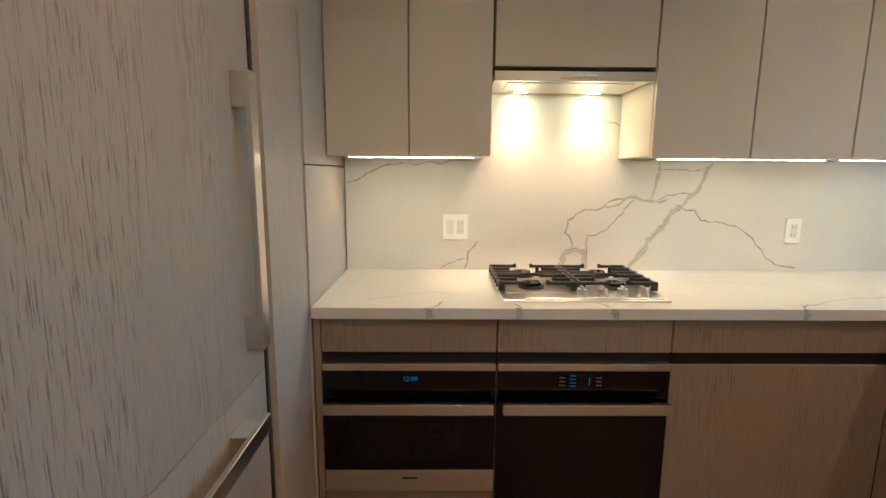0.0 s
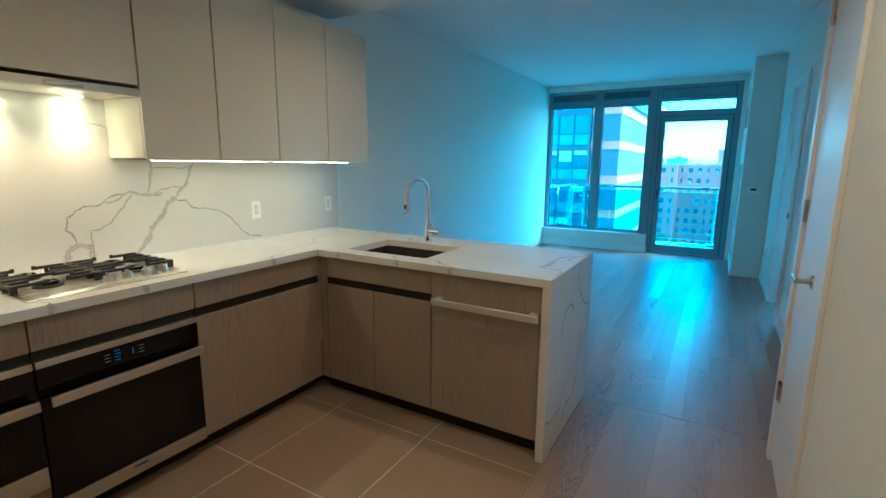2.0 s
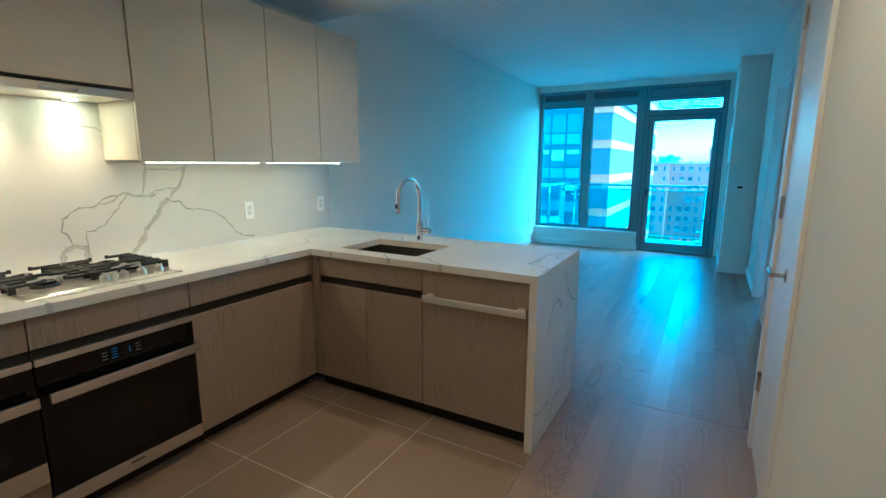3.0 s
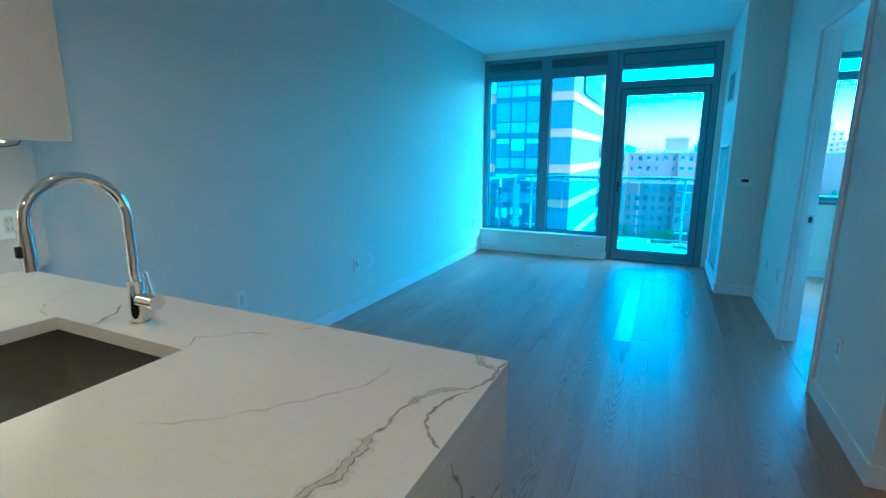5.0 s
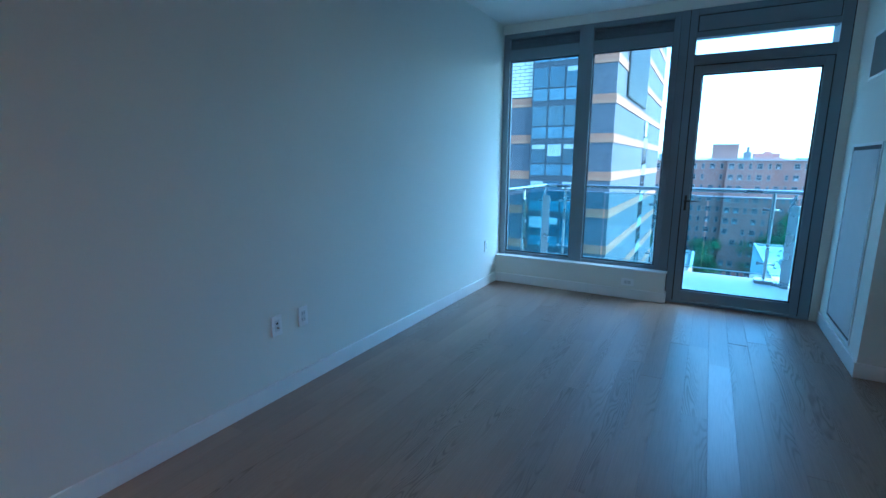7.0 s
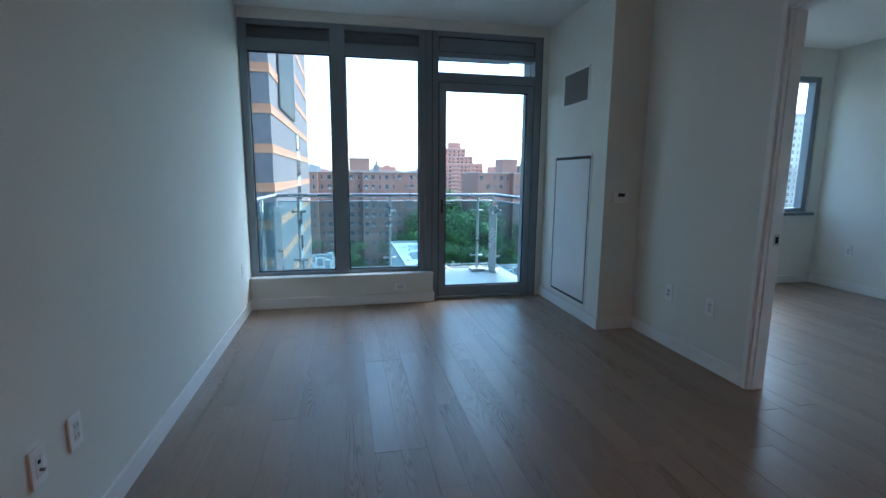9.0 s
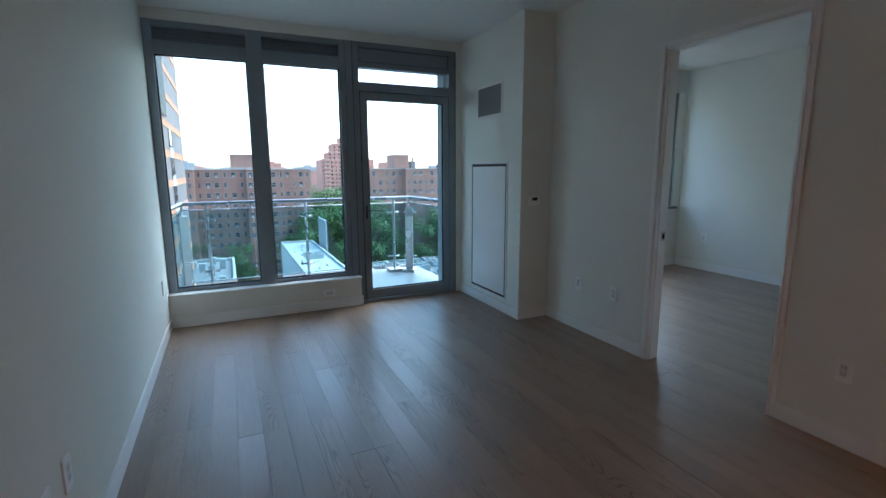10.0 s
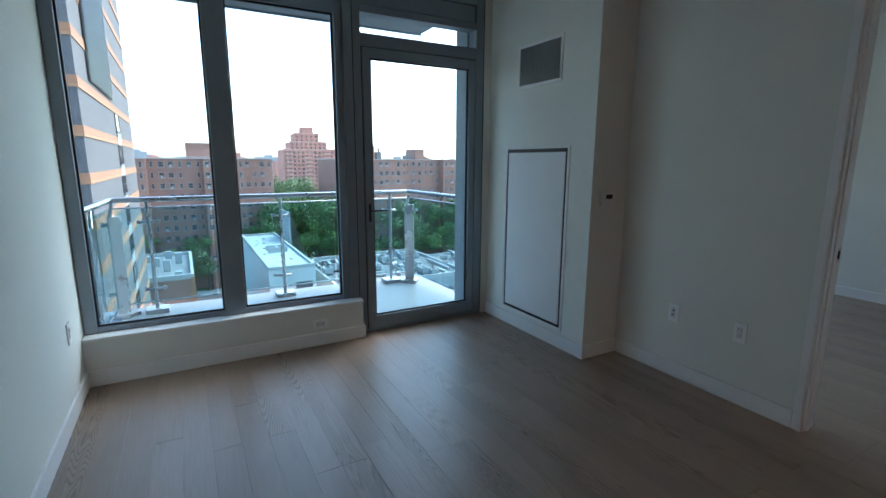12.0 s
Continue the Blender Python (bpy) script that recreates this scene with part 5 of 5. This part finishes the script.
tw = thing("brick_tower", (206, -44, GZ), "stepped red brick apartment tower behind the trees", "apartment building")
part("wall", boxes((200, 212, -56, -34, GZ, 5.6), (202, 211, -52, -37, 5.6, 8.6), (203, 210, -49, -39, 8.6, 12.0), (204, 209, -47, -42.5, 12.0, 14.8), (196, 200, -62, -52, GZ, 2.2)), RED_BRICK, tw)
for r in range(9):
    for c in range(13):
        far_window(tw, (200, -55.1 + 1.68 * c, 4.1 - r * 1.62), 0.95 if c % 3 else 0.6, 0.85, 0, FAR_PANE, SHARED, RED_FRAME)
    part("floor_band", boxes((199.85, 199.99, -56, -34, 5.3 - r * 1.62, 5.4 - r * 1.62)), RED_FRAME, tw)
    for y in (-52.6, -45.0, -37.5):
        part("balcony", boxes((199.1, 200, y, y + 2.6, 3.85 - r * 1.62, 4.05 - r * 1.62), (199.1, 199.2, y, y + 2.6, 4.05 - r * 1.62, 4.45 - r * 1.62)), RED_FRAME, tw)
for c in range(8):
    for z in (6.1, 7.5):
        far_window(tw, (202, -51.0 + 1.85 * c, z), 0.8, 0.85, 0, FAR_PANE, SHARED, RED_FRAME)
    if c < 5:
        for z in (9.1, 10.6):
            far_window(tw, (203, -48.0 + 1.95 * c, z), 0.8, 0.85, 0, FAR_PANE, SHARED, RED_FRAME)
for x0, y0, y1, z in ((199.8, -56, -34, 5.6), (201.8, -52, -37, 8.6), (202.8, -49, -39, 12.0)):
    part("terrace_guard", boxes((x0, x0 + 0.15, y0, y1, z, z + 0.45)), RED_FRAME, tw)
set_out(tw, 1.8)

# neighbouring tower of grey brick with orange bands
NX, NY, NE = 37.0, 6.4, 68.0
nb = thing("grey_tower", (50, 20, GROUND), "grey brick tower with orange stone bands and corner windows", "apartment building")
part("wall", boxes((NX, NE, NY, 34, GROUND, 24)), GREY_BRICK, nb)
for k in range(-12, 8):
    z = 2.95 + 2.57 * k
    part("band", boxes((NX - 0.06, NE + 0.06, NY - 0.06, 34.06, z - 0.33, z - 0.11)), ORANGE, nb, "orange stone band")
    part("band", boxes((NX - 0.05, NE + 0.05, NY - 0.05, 34.05, z - 0.10, z + 0.27)), ORANGE_DARK, nb, "darker orange stone band")
    bay = part("window_bay", boxes((NX - 0.5, NX - 0.08, 8.45, 12.0, z - 0.31, z + 2.255)), DARK_FRAME, nb, "blue glass window bay")
    for c in range(3):
        y = 8.5 + 1.16 * c
        part("pane", boxes((NX - 0.54, NX - 0.5, y + 0.05, y + 1.08, z - 0.02, z + 0.74)), CURTAIN_LIGHT, bay)
        part("pane", boxes((NX - 0.54, NX - 0.5, y + 0.05, y + 1.08, z + 0.84, z + 2.15)), CURTAIN_PANE, bay)
        if rng.random() < 0.3:
            part("blind", boxes((NX - 0.555, NX - 0.541, y + 0.09, y + 1.04, z + 2.12 - rng.choice((0.3, 0.5, 0.8)), z + 2.12)), COPING, bay, "drawn pale blind")
    if z < 4.0:
        far_window(nb, (54.2, NY - 0.02, z + 0.75), 2.6, 1.5, 90, FAR_PANE, SHARED, DARK_FRAME)
        part("grey_panel", boxes((52.9, 55.5, NY - 0.07, NY - 0.062, z - 0.34, z + 0.66)), STUCCO, nb, "pale grey spandrel panel")
part("bay_spine", boxes((NX - 0.3, NX - 0.07, 8.45, 12.0, GROUND, 24)), ALU_DARK, nb)
part("pale_panel", boxes((NX - 0.09, NX - 0.07, 12.0, 16.0, 5.85, 12.0)), PALE_BRICK, nb, "pale brick panel")
lv = part("louvre", boxes((41.0, 51.8, NY - 0.12, NY - 0.07, 6.1, 16)), DARK_METAL, nb, "grey louvred plant screen")
for k in range(48):
    part("slat", boxes((41.0, 51.8, NY - 0.20, NY - 0.13, 6.16 + 0.205 * k, 6.24 + 0.205 * k)), DARK_METAL, lv)

def roof_plant(building, x0, x1, y0, y1, z, count, seed):
    """Ducts, curbs, pipes and small housings scattered over a flat roof."""
    r = random.Random(seed)
    for k in range(count):
        x, y = r.uniform(x0, x1), r.uniform(y0, y1)
        kind = k % 4
        bm = bmesh.new()
        if kind == 0:
            box(bm, x, x + r.uniform(2.0, 4.5), y, y + 0.4, z + 0.2, z + 0.55, bevel=0.03)
            box(bm, x + 0.3, x + 0.5, y + 0.05, y + 0.35, z, z + 0.2)
            box(bm, x + 1.5, x + 1.7, y + 0.05, y + 0.35, z, z + 0.2)
            part("duct", bm, HVAC, building, "pale metal roof duct")
        elif kind == 1:
            h = r.uniform(0.4, 1.1)
            box(bm, x, x + r.uniform(0.6, 1.5), y, y + r.uniform(0.6, 1.6), z, z + h, bevel=0.04)
            part("vent_housing", bm, r.choice((HVAC, STUCCO, ROOF_GREY, WHITE_WALL)), building)
        elif kind == 2:
            rod(bm, (x, y, z), (x, y, z + r.uniform(0.5, 1.2)), 0.1, 8)
            rod(bm, (x, y, z + 0.4), (x, y, z + 0.5), 0.22, 10)
            part("vent_pipe", bm, DARK_METAL, building)
        else:
            box(bm, x, x + r.uniform(2.0, 5.0), y, y + r.uniform(1.0, 2.5), z, z + 0.04)
            part("roof_patch", bm, r.choice((ROOF_WHITE, ASPHALT, COPING)), building)


# low buildings
ws = thing("white_roof_building", (73, -9, GZ), "pale low building with a white membrane roof", "building")
part("wall", boxes((59.5, 87, -11.2, -5.9, GZ, -11.0)), WHITE_WALL, ws)
for k in range(16):
    vx, vy = 61.5 + 1.5 * k, -7.0 - 3.2 * ((k * 7) % 5) / 5
    part("roof_vent", boxes((vx, vx + 0.35, vy, vy + 0.3, -10.9, -10.9 + 0.08 + 0.05 * (k % 3))), (HVAC, STUCCO, COPING)[k % 3], ws)
part("roof", boxes((60, 86.5, -10.9, -6.2, -11.0, -10.9)), ROOF_WHITE, ws, "white membrane roof")
part("parapet", boxes((59.5, 59.8, -11.2, -5.9, -11.0, -10.6), (86.7, 87, -11.2, -5.9, -11.0, -10.6), (59.8, 86.7, -11.2, -10.9, -11.0, -10.6), (59.8, 86.7, -6.2, -5.9, -11.0, -10.6)), COPING, ws)
far_window(ws, (59.45, -9.8, -14.2), 2.0, 1.6, 0, FAR_PANE, SHARED)
part("roof_rack", boxes((70, 70.2, -10, -7.5, -10.9, -10.2), (72, 72.2, -10, -7.5, -10.9, -10.2), (70.2, 72, -8.8, -8.6, -10.3, -10.2)), HVAC, ws)
rs = thing("red_shop_building", (66, 5, GZ), "small red brick building with a terrace parapet and sign", "building")
part("wall", boxes((58, 72, 1.6, 12, GZ, -10.6)), BROWN_BRICK, rs)
part("parapet", boxes((57.95, 58.25, 1.55, 12, -10.6, -10.1), (71.75, 72, 1.6, 12, -10.6, -10.1), (58.25, 71.75, 1.55, 1.85, -10.6, -10.1)), COPING, rs)
part("roof_deck", boxes((58.25, 71.75, 1.85, 11.9, -10.6, -10.5)), ROOF_GREY, rs, "grey roof deck")
for k in range(12):
    vx, vy = 59.2 + 1.0 * k, 2.6 + 1.1 * ((k * 5) % 7)
    part("roof_vent", boxes((vx, vx + 0.6, vy, vy + 0.7, -10.5, -10.5 + 0.5 + 0.25 * (k % 4)), bevel=0.03), (HVAC, STUCCO, CAR_DARK)[k % 3], rs)
part("corner_strip", boxes((57.9, 58.8, 1.5, 1.9, GZ, -10.4)), ORANGE, rs)
for y in (3.2, 5.2, 7.2):
    far_window(rs, (57.95, y, -14.6), 1.2, 1.6, 0, FAR_PANE, SHARED)
sg = part("sign", boxes((57.7, 57.85, 3.0, 6.4, -17.2, -16.2)), SIGN, rs, "pale blue shop sign with unreadable dark writing")
for k in range(7):
    part("sign_mark", boxes((57.66, 57.69, 3.2 + 0.44 * k, 3.5 + 0.44 * k, -16.85, -16.5)), CAR_DARK, sg)
ls = thing("low_annexe", (52, 4, GZ), "low grey annexe with a parapet roof", "building")
part("wall", boxes((48, 58, 4.5, 12, GZ, -12.8)), STUCCO, ls)
part("roof", boxes((48.2, 57.8, 4.7, 11.8, -12.79, -12.7)), ROOF_GREY, ls)
for k, (x0, x1, y0, y1, z) in enumerate(((62, 82, -34, -14.5, -15.0), (48, 60, -38, -15, -17.0), (64, 80, -58, -36, -16.0))):
    lb = thing("low_roof_building", ((x0 + x1) / 2, (y0 + y1) / 2, GZ), "low commercial building with a grey flat roof", "building", "low roofs")
    part("wall", boxes((x0, x1, y0, y1, GZ, z)), STUCCO, lb)
    part("roof", boxes((x0 + 0.3, x1 - 0.3, y0 + 0.3, y1 - 0.3, z, z + 0.06)), ROOF_GREY, lb)
    part("parapet", boxes((x0, x0 + 0.3, y0, y1, z, z + 0.5), (x1 - 0.3, x1, y0, y1, z, z + 0.5), (x0 + 0.3, x1 - 0.3, y0, y0 + 0.3, z, z + 0.5), (x0 + 0.3, x1 - 0.3, y1 - 0.3, y1, z, z + 0.5)), COPING, lb)
    roof_plant(lb, x0 + 1, x1 - 1, y0 + 1, y1 - 1, z + 0.06, 26, 31 + k)


def hvac_unit():
    u = thing("rooftop_unit", (0, 0, 0), "pale metal rooftop air handling unit with fans", "air conditioner", "rooftop units")
    part("body", boxes((-1.1, 1.1, -1.6, 1.6, 0.25, 1.7), bevel=0.04), HVAC, u)
    for y in (-0.8, 0.8):
        bm = bmesh.new()
        rod(bm, (0, y, 1.7), (0, y, 1.82), 0.6, 20)
        fan = part("fan_ring", bm, DARK_METAL, u)
    part("skid", boxes((-1.0, -0.8, -1.5, 1.5, 0, 0.25), (0.8, 1.0, -1.5, 1.5, 0, 0.25)), DARK_METAL, u)
    return u


hv = hvac_unit()
small_spots = [(63.5 + rng.uniform(0, 17), -15.5 - rng.uniform(0, 18), -14.94) for _ in range(34)] + [(49 + rng.uniform(0, 10), -16 - rng.uniform(0, 21), -16.94) for _ in range(22)]
spots = [(66 + rng.uniform(0, 14), -16 - 1.3 * k + rng.uniform(-0.5, 0.5), -14.9) for k in range(13)] + [(49.5 + rng.uniform(0, 8), -17 - 2.0 * k, -16.9) for k in range(9)] + [(66 + rng.uniform(0, 11), -38 - 2.2 * k, -15.9) for k in range(8)]
for k, (x, y, z) in enumerate(spots):
    m = pose(x, y, z, 0, 0, rng.choice((0, 90, 85, 5)))
    if k == 0:
        hv.matrix_basis = m @ Matrix.Scale(0.6, 4)
    else:
        copy_thing(hv, m).scale = [rng.uniform(0.4, 0.8)] * 3
for x, y, z in small_spots:
    copy_thing(hv, pose(x, y, z, 0, 0, rng.choice((0, 90)))).scale = [rng.uniform(0.32, 0.58)] * 3
bb = thing("billboard", (80, -12.4, -15), "tall grey billboard on a steel rack above the roofs", "billboard")
part("board", boxes((78.0, 84.5, -12.1, -11.9, -11.6, -6.4)), INK, bb)
bm = bmesh.new()
for x in (78.5, 80.2, 82.0, 84.0):
    rod(bm, (x, -12.3, -6.6), (x, -14.5, -15.0), 0.09, 6)
    rod(bm, (x, -12.2, -15.0), (x, -12.2, -6.4), 0.09, 6)
part("rack", bm, DARK_METAL, bb)


def car(material, label):
    c = thing("parked_car", (0, 0, 0), label, "car", "parked cars")
    bm = bmesh.new()
    box(bm, -2.2, 2.2, -0.88, 0.88, 0.28, 0.85, bevel=0.12)
    part("body", bm, material, c)
    bm = bmesh.new()
    g = bmesh.ops.create_cube(bm, size=1.0, matrix=Matrix.Translation((-0.15, 0, 1.1)) @ Matrix.Diagonal((2.5, 1.5, 0.6, 1)))
    for v in g["verts"]:
        if v.co.z > 1.1:
            v.co.x = -0.15 + (v.co.x + 0.15) * 0.66
            v.co.y *= 0.86
    cabin = part("cabin", bm, FAR_PANE, c, "dark glazed cabin")
    part("roof", boxes((-0.95, 0.65, -0.64, 0.64, 1.4, 1.45), bevel=0.02), material, c)
    for x in (-1.35, 1.35):
        for y in (-0.86, 0.86):
            bm = bmesh.new()
            rod(bm, (x, y - 0.1, 0.32), (x, y + 0.1, 0.32), 0.32, 18)
            part("wheel", bm, RUBBER, c)
    return c


for mtl, label, places in ((CAR_WHITE, "white parked car at the kerb", [(88, 2.6, 90), (88, -4.5, 90), (60.5, 0, 80), (88, -24, 90), (88, -38, 90), (88, -17, 90), (93, -21, 90), (93, -44, 90), (84.5, -31, 90), (88, -52, 90)]), (CAR_DARK, "dark parked car at the kerb", [(88, -10.5, 90), (93, -30, 90), (57, -8, 20), (88, -44, 90)]), (CAR_BLUE, "teal parked van in the yard", [(44, -20, 60), (46, -26, 50)])):
    first = car(mtl, label)
    for k, (x, y, a) in enumerate(places):
        m = pose(x, y, GZ - 0.08, 0, 0, a)
        if k == 0:
            first.matrix_basis = m @ Matrix.Scale(1 / TOWN, 4)
        else:
            copy_thing(first, m)


def tree(seed, height, spread, leaf_material, label):
    r = random.Random(seed)
    t = thing("tree", (0, 0, 0), label, "tree", "street trees")
    bm = bmesh.new()
    rod(bm, (0, 0, 0), (0.1, 0.1, height * 0.45), 0.32, 10, 0.2)
    lobes = []
    for k in range(11):
        a, e = r.uniform(0, 6.28), r.uniform(0.35, 0.9)
        d = spread * r.uniform(0.35, 0.8)
        tip = Vector((d * math.cos(a), d * math.sin(a), height * e))
        rod(bm, (0.1, 0.1, height * r.uniform(0.3, 0.45)), tip, 0.13, 6, 0.03)
        lobes.append((tip, spread * r.uniform(0.3, 0.5)))
    lobes.append((Vector((0, 0, height * 0.92)), spread * 0.42))
    part("trunk", bm, BARK, t)
    verts, faces = [], []
    for c, rad in lobes:
        for _ in range(640):
            u = Vector((r.gauss(0, 1), r.gauss(0, 1), r.gauss(0, 1))).normalized() * rad * (r.random() ** 0.4)
            u.z *= 0.75
            p = c + u
            n = (u.normalized() + Vector((r.uniform(-0.7, 0.7), r.uniform(-0.7, 0.7), r.uniform(-0.2, 0.9)))).normalized()
            s1 = n.orthogonal().normalized()
            s1.rotate(Matrix.Rotation(r.uniform(0, 6.28), 3, n))
            s2 = n.cross(s1)
            s = r.uniform(0.09, 0.21)
            i = len(verts)
            verts += [p + s1 * s, p + s2 * s * 0.7, p - s1 * s, p - s2 * s * 0.7]
            faces.append((i, i + 1, i + 2, i + 3))
    me = bpy.data.meshes.new("crown")
    me.from_pydata(verts, [], faces)
    me.materials.append(leaf_material)
    cr = new("crown", me)
    cr.parent = t
    return t


kinds = [tree(11, 15, 5.5, LEAF, "tall leafy green street tree"), tree(12, 13, 5.0, LEAF_LIGHT, "light green leafy street tree"), tree(13, 16, 6.0, LEAF, "broad dark green street tree")]
used = set()
wood = [(96 + 4.0 * (k % 4) + rng.uniform(-1, 1), -14.8 - 1.35 * k, rng.uniform(0.9, 1.15)) for k in range(9)]
wood += [(95, -28.5, 0.72), (96, -31.5, 0.66), (94, -37.5, 0.95), (96, -41, 1.0), (95, -45, 0.95), (94, -50, 1.0), (95, -56, 0.9), (93, -61, 1.0)]
wood += [(108 + rng.uniform(0, 40), -15.5 - 1.1 * k, rng.uniform(1.1, 1.3)) for k in range(10)]
wood += [(97.3, -1.0, 0.66), (97, 4.2, 0.62), (97.6, -8.5, 0.7), (97.4, 8.5, 0.7)]
for k, (x, y, s) in enumerate(wood):
    m = pose(x, y, GZ, 0, 0, rng.uniform(0, 360)) @ Matrix.Scale(s, 4)
    j = k % 3
    src = kinds[j]
    if j not in used:
        used.add(j)
        src.matrix_basis = m
    else:
        c = copy_thing(src, pose(0, 0, 0))
        c.matrix_basis = m

# far skyline
for k in range(46):
    y, x = rng.uniform(-620, 160), rng.uniform(420, 950)
    h = rng.uniform(0, 6) if k % 6 else rng.uniform(7, 15)
    w = rng.uniform(12, 30)
    fb = thing("distant_building", (x, y, GZ), "hazy distant city building on the skyline", "building", "distant skyline")
    part("block", boxes((x, x + w, y, y + w, GZ, h), (x + w * 0.3, x + w * 0.6, y + w * 0.3, y + w * 0.6, h, h + 2.5)), rng.choice((STUCCO, RED_BRICK, BROWN_BRICK, STUCCO)), fb)
wb = thing("white_tower", (64, -63, -10.3), "white apartment tower with rows of windows", "apartment building")
part("wall", boxes((60, 68, -71, -56, -10.3, 9.6)), WHITE_WALL, wb)
part("roof", boxes((59.95, 68.05, -71.05, -55.95, 9.6, 9.75), (62, 65, -65, -61, 9.75, 10.4)), COPING, wb)
for r in range(15):
    for c in range(16):
        far_window(wb, (60, -70.3 + 0.92 * c, 8.45 - 0.98 * r), 0.66 if c % 2 else 0.3, 0.46, 0, FAR_PANE, SHARED, WHITE_WALL)
    if r > 5:
        part("balcony", boxes((59.5, 60, -70.6, -56.4, 8.3 - 0.98 * r, 8.36 - 0.98 * r)), COPING, wb)
set_out(wb, 2.8)
for ob in [o for o in scene.collection.objects if o.parent is None and o not in indoors and o not in (nb, b1, b2, tw, wb)]:
    set_out(ob)

# ---- floors ----
sub = solid("floor", boxes((HW, EX + 0.02, -4.0, WN, -0.2, -0.016)), BLACK, "dark subfloor under planks and tiles", "floor")
tiles = thing("tile_floor", (0.9, 1.5, -0.016), "taupe porcelain kitchen floor tiles with pale grout", "floor", kind="structure")
part("grout", boxes((-0.90, 2.05, 0.432, 1.99, -0.0155, -0.0006)), GROUT, tiles, "pale grout bed")
TS = 0.61
tile_mesh = {}
for i in range(-4, 3):
    for j in range(-1, 3):
        x0, x1 = 1.21 + TS * i, 1.21 + TS * (i + 1)
        y0, y1 = 1.035 + TS * j, 1.035 + TS * (j + 1)
        x0, x1, y0, y1 = max(x0, -0.9), min(x1, 2.05), max(y0, 0.43), min(y1, 1.99)
        if x1 - x0 < 0.05 or y1 - y0 < 0.05:
            continue
        key = (round(x1 - x0, 3), round(y1 - y0, 3))
        if key not in tile_mesh:
            bm = boxes((0.0025, key[0] - 0.0025, 0.0025, key[1] - 0.0025, -0.012, 0.0), bevel=0.0006)
            me = bpy.data.meshes.new("tile")
            bm.to_mesh(me)
            bm.free()
            me.materials.append(TILE)
            tile_mesh[key] = me
        t = new("tile", tile_mesh[key])
        t.parent = tiles
        t.location = Vector((x0, y0, 0.0)) - base_of(tiles)

PW = 0.127
plank_mesh = {}


def planks(name, label, x0, x1, y0, y1, seed):
    """Oak planks along x in broken bond."""
    f = thing(name, ((x0 + x1) / 2, (y0 + y1) / 2, -0.016), label, "floor", kind="structure")
    r = random.Random(seed)
    y = y0
    while y < y1 - 0.01:
        w = round(min(PW, y1 - y), 3)
        x = x0
        length = r.choice((0.5, 0.8, 1.1, 1.4))
        while x < x1 - 0.01:
            ln = min(length, x1 - x)
            if x1 - x - ln < 0.3:
                ln = x1 - x
            ln = round(ln, 3)
            if (ln, w) not in plank_mesh:
                bm = boxes((0.0002, ln - 0.0002, 0.0002, w - 0.0002, -0.014, 0.0))
                up = [e for e in bm.edges if all(v.co.z > -0.001 for v in e.verts)]
                bmesh.ops.bevel(bm, geom=up, offset=0.0006, segments=1, affect="EDGES")
                me = bpy.data.meshes.new("plank")
                bm.to_mesh(me)
                bm.free()
                me.materials.append(FLOOR_OAK)
                plank_mesh[(ln, w)] = me
            p = new("plank", plank_mesh[(ln, w)])
            p.parent = f
            p.location = Vector((x, y, 0.0)) - base_of(f)
            p.rotation_euler = (r.gauss(0, 0.0028), r.gauss(0, 0.0004), 0)
            x += ln
            length = r.choice((1.1, 1.5, 1.9, 1.9, 2.1))
        y += w
    return f


planks("wood_floor", "grey-brown brushed oak plank floor of the living room", 2.725, EX - 0.002, WS, WN, 3)
planks("wood_floor", "grey-brown brushed oak plank floor of the hall", HW, 2.724, HS - 0.0, 0.429, 4)
planks("wood_floor", "grey-brown brushed oak plank floor of the hall recess", HE, RX, -2.4, WS - 0.001, 5)
planks("wood_floor", "grey-brown brushed oak plank floor of the bedroom", 3.4, EX - 0.03, -4.0, -2.531, 6)
planks("wood_floor", "grey-brown brushed oak plank floor inside the bedroom door", RX + 0.13, EX - 0.03, -2.53, WS - 0.001, 8)
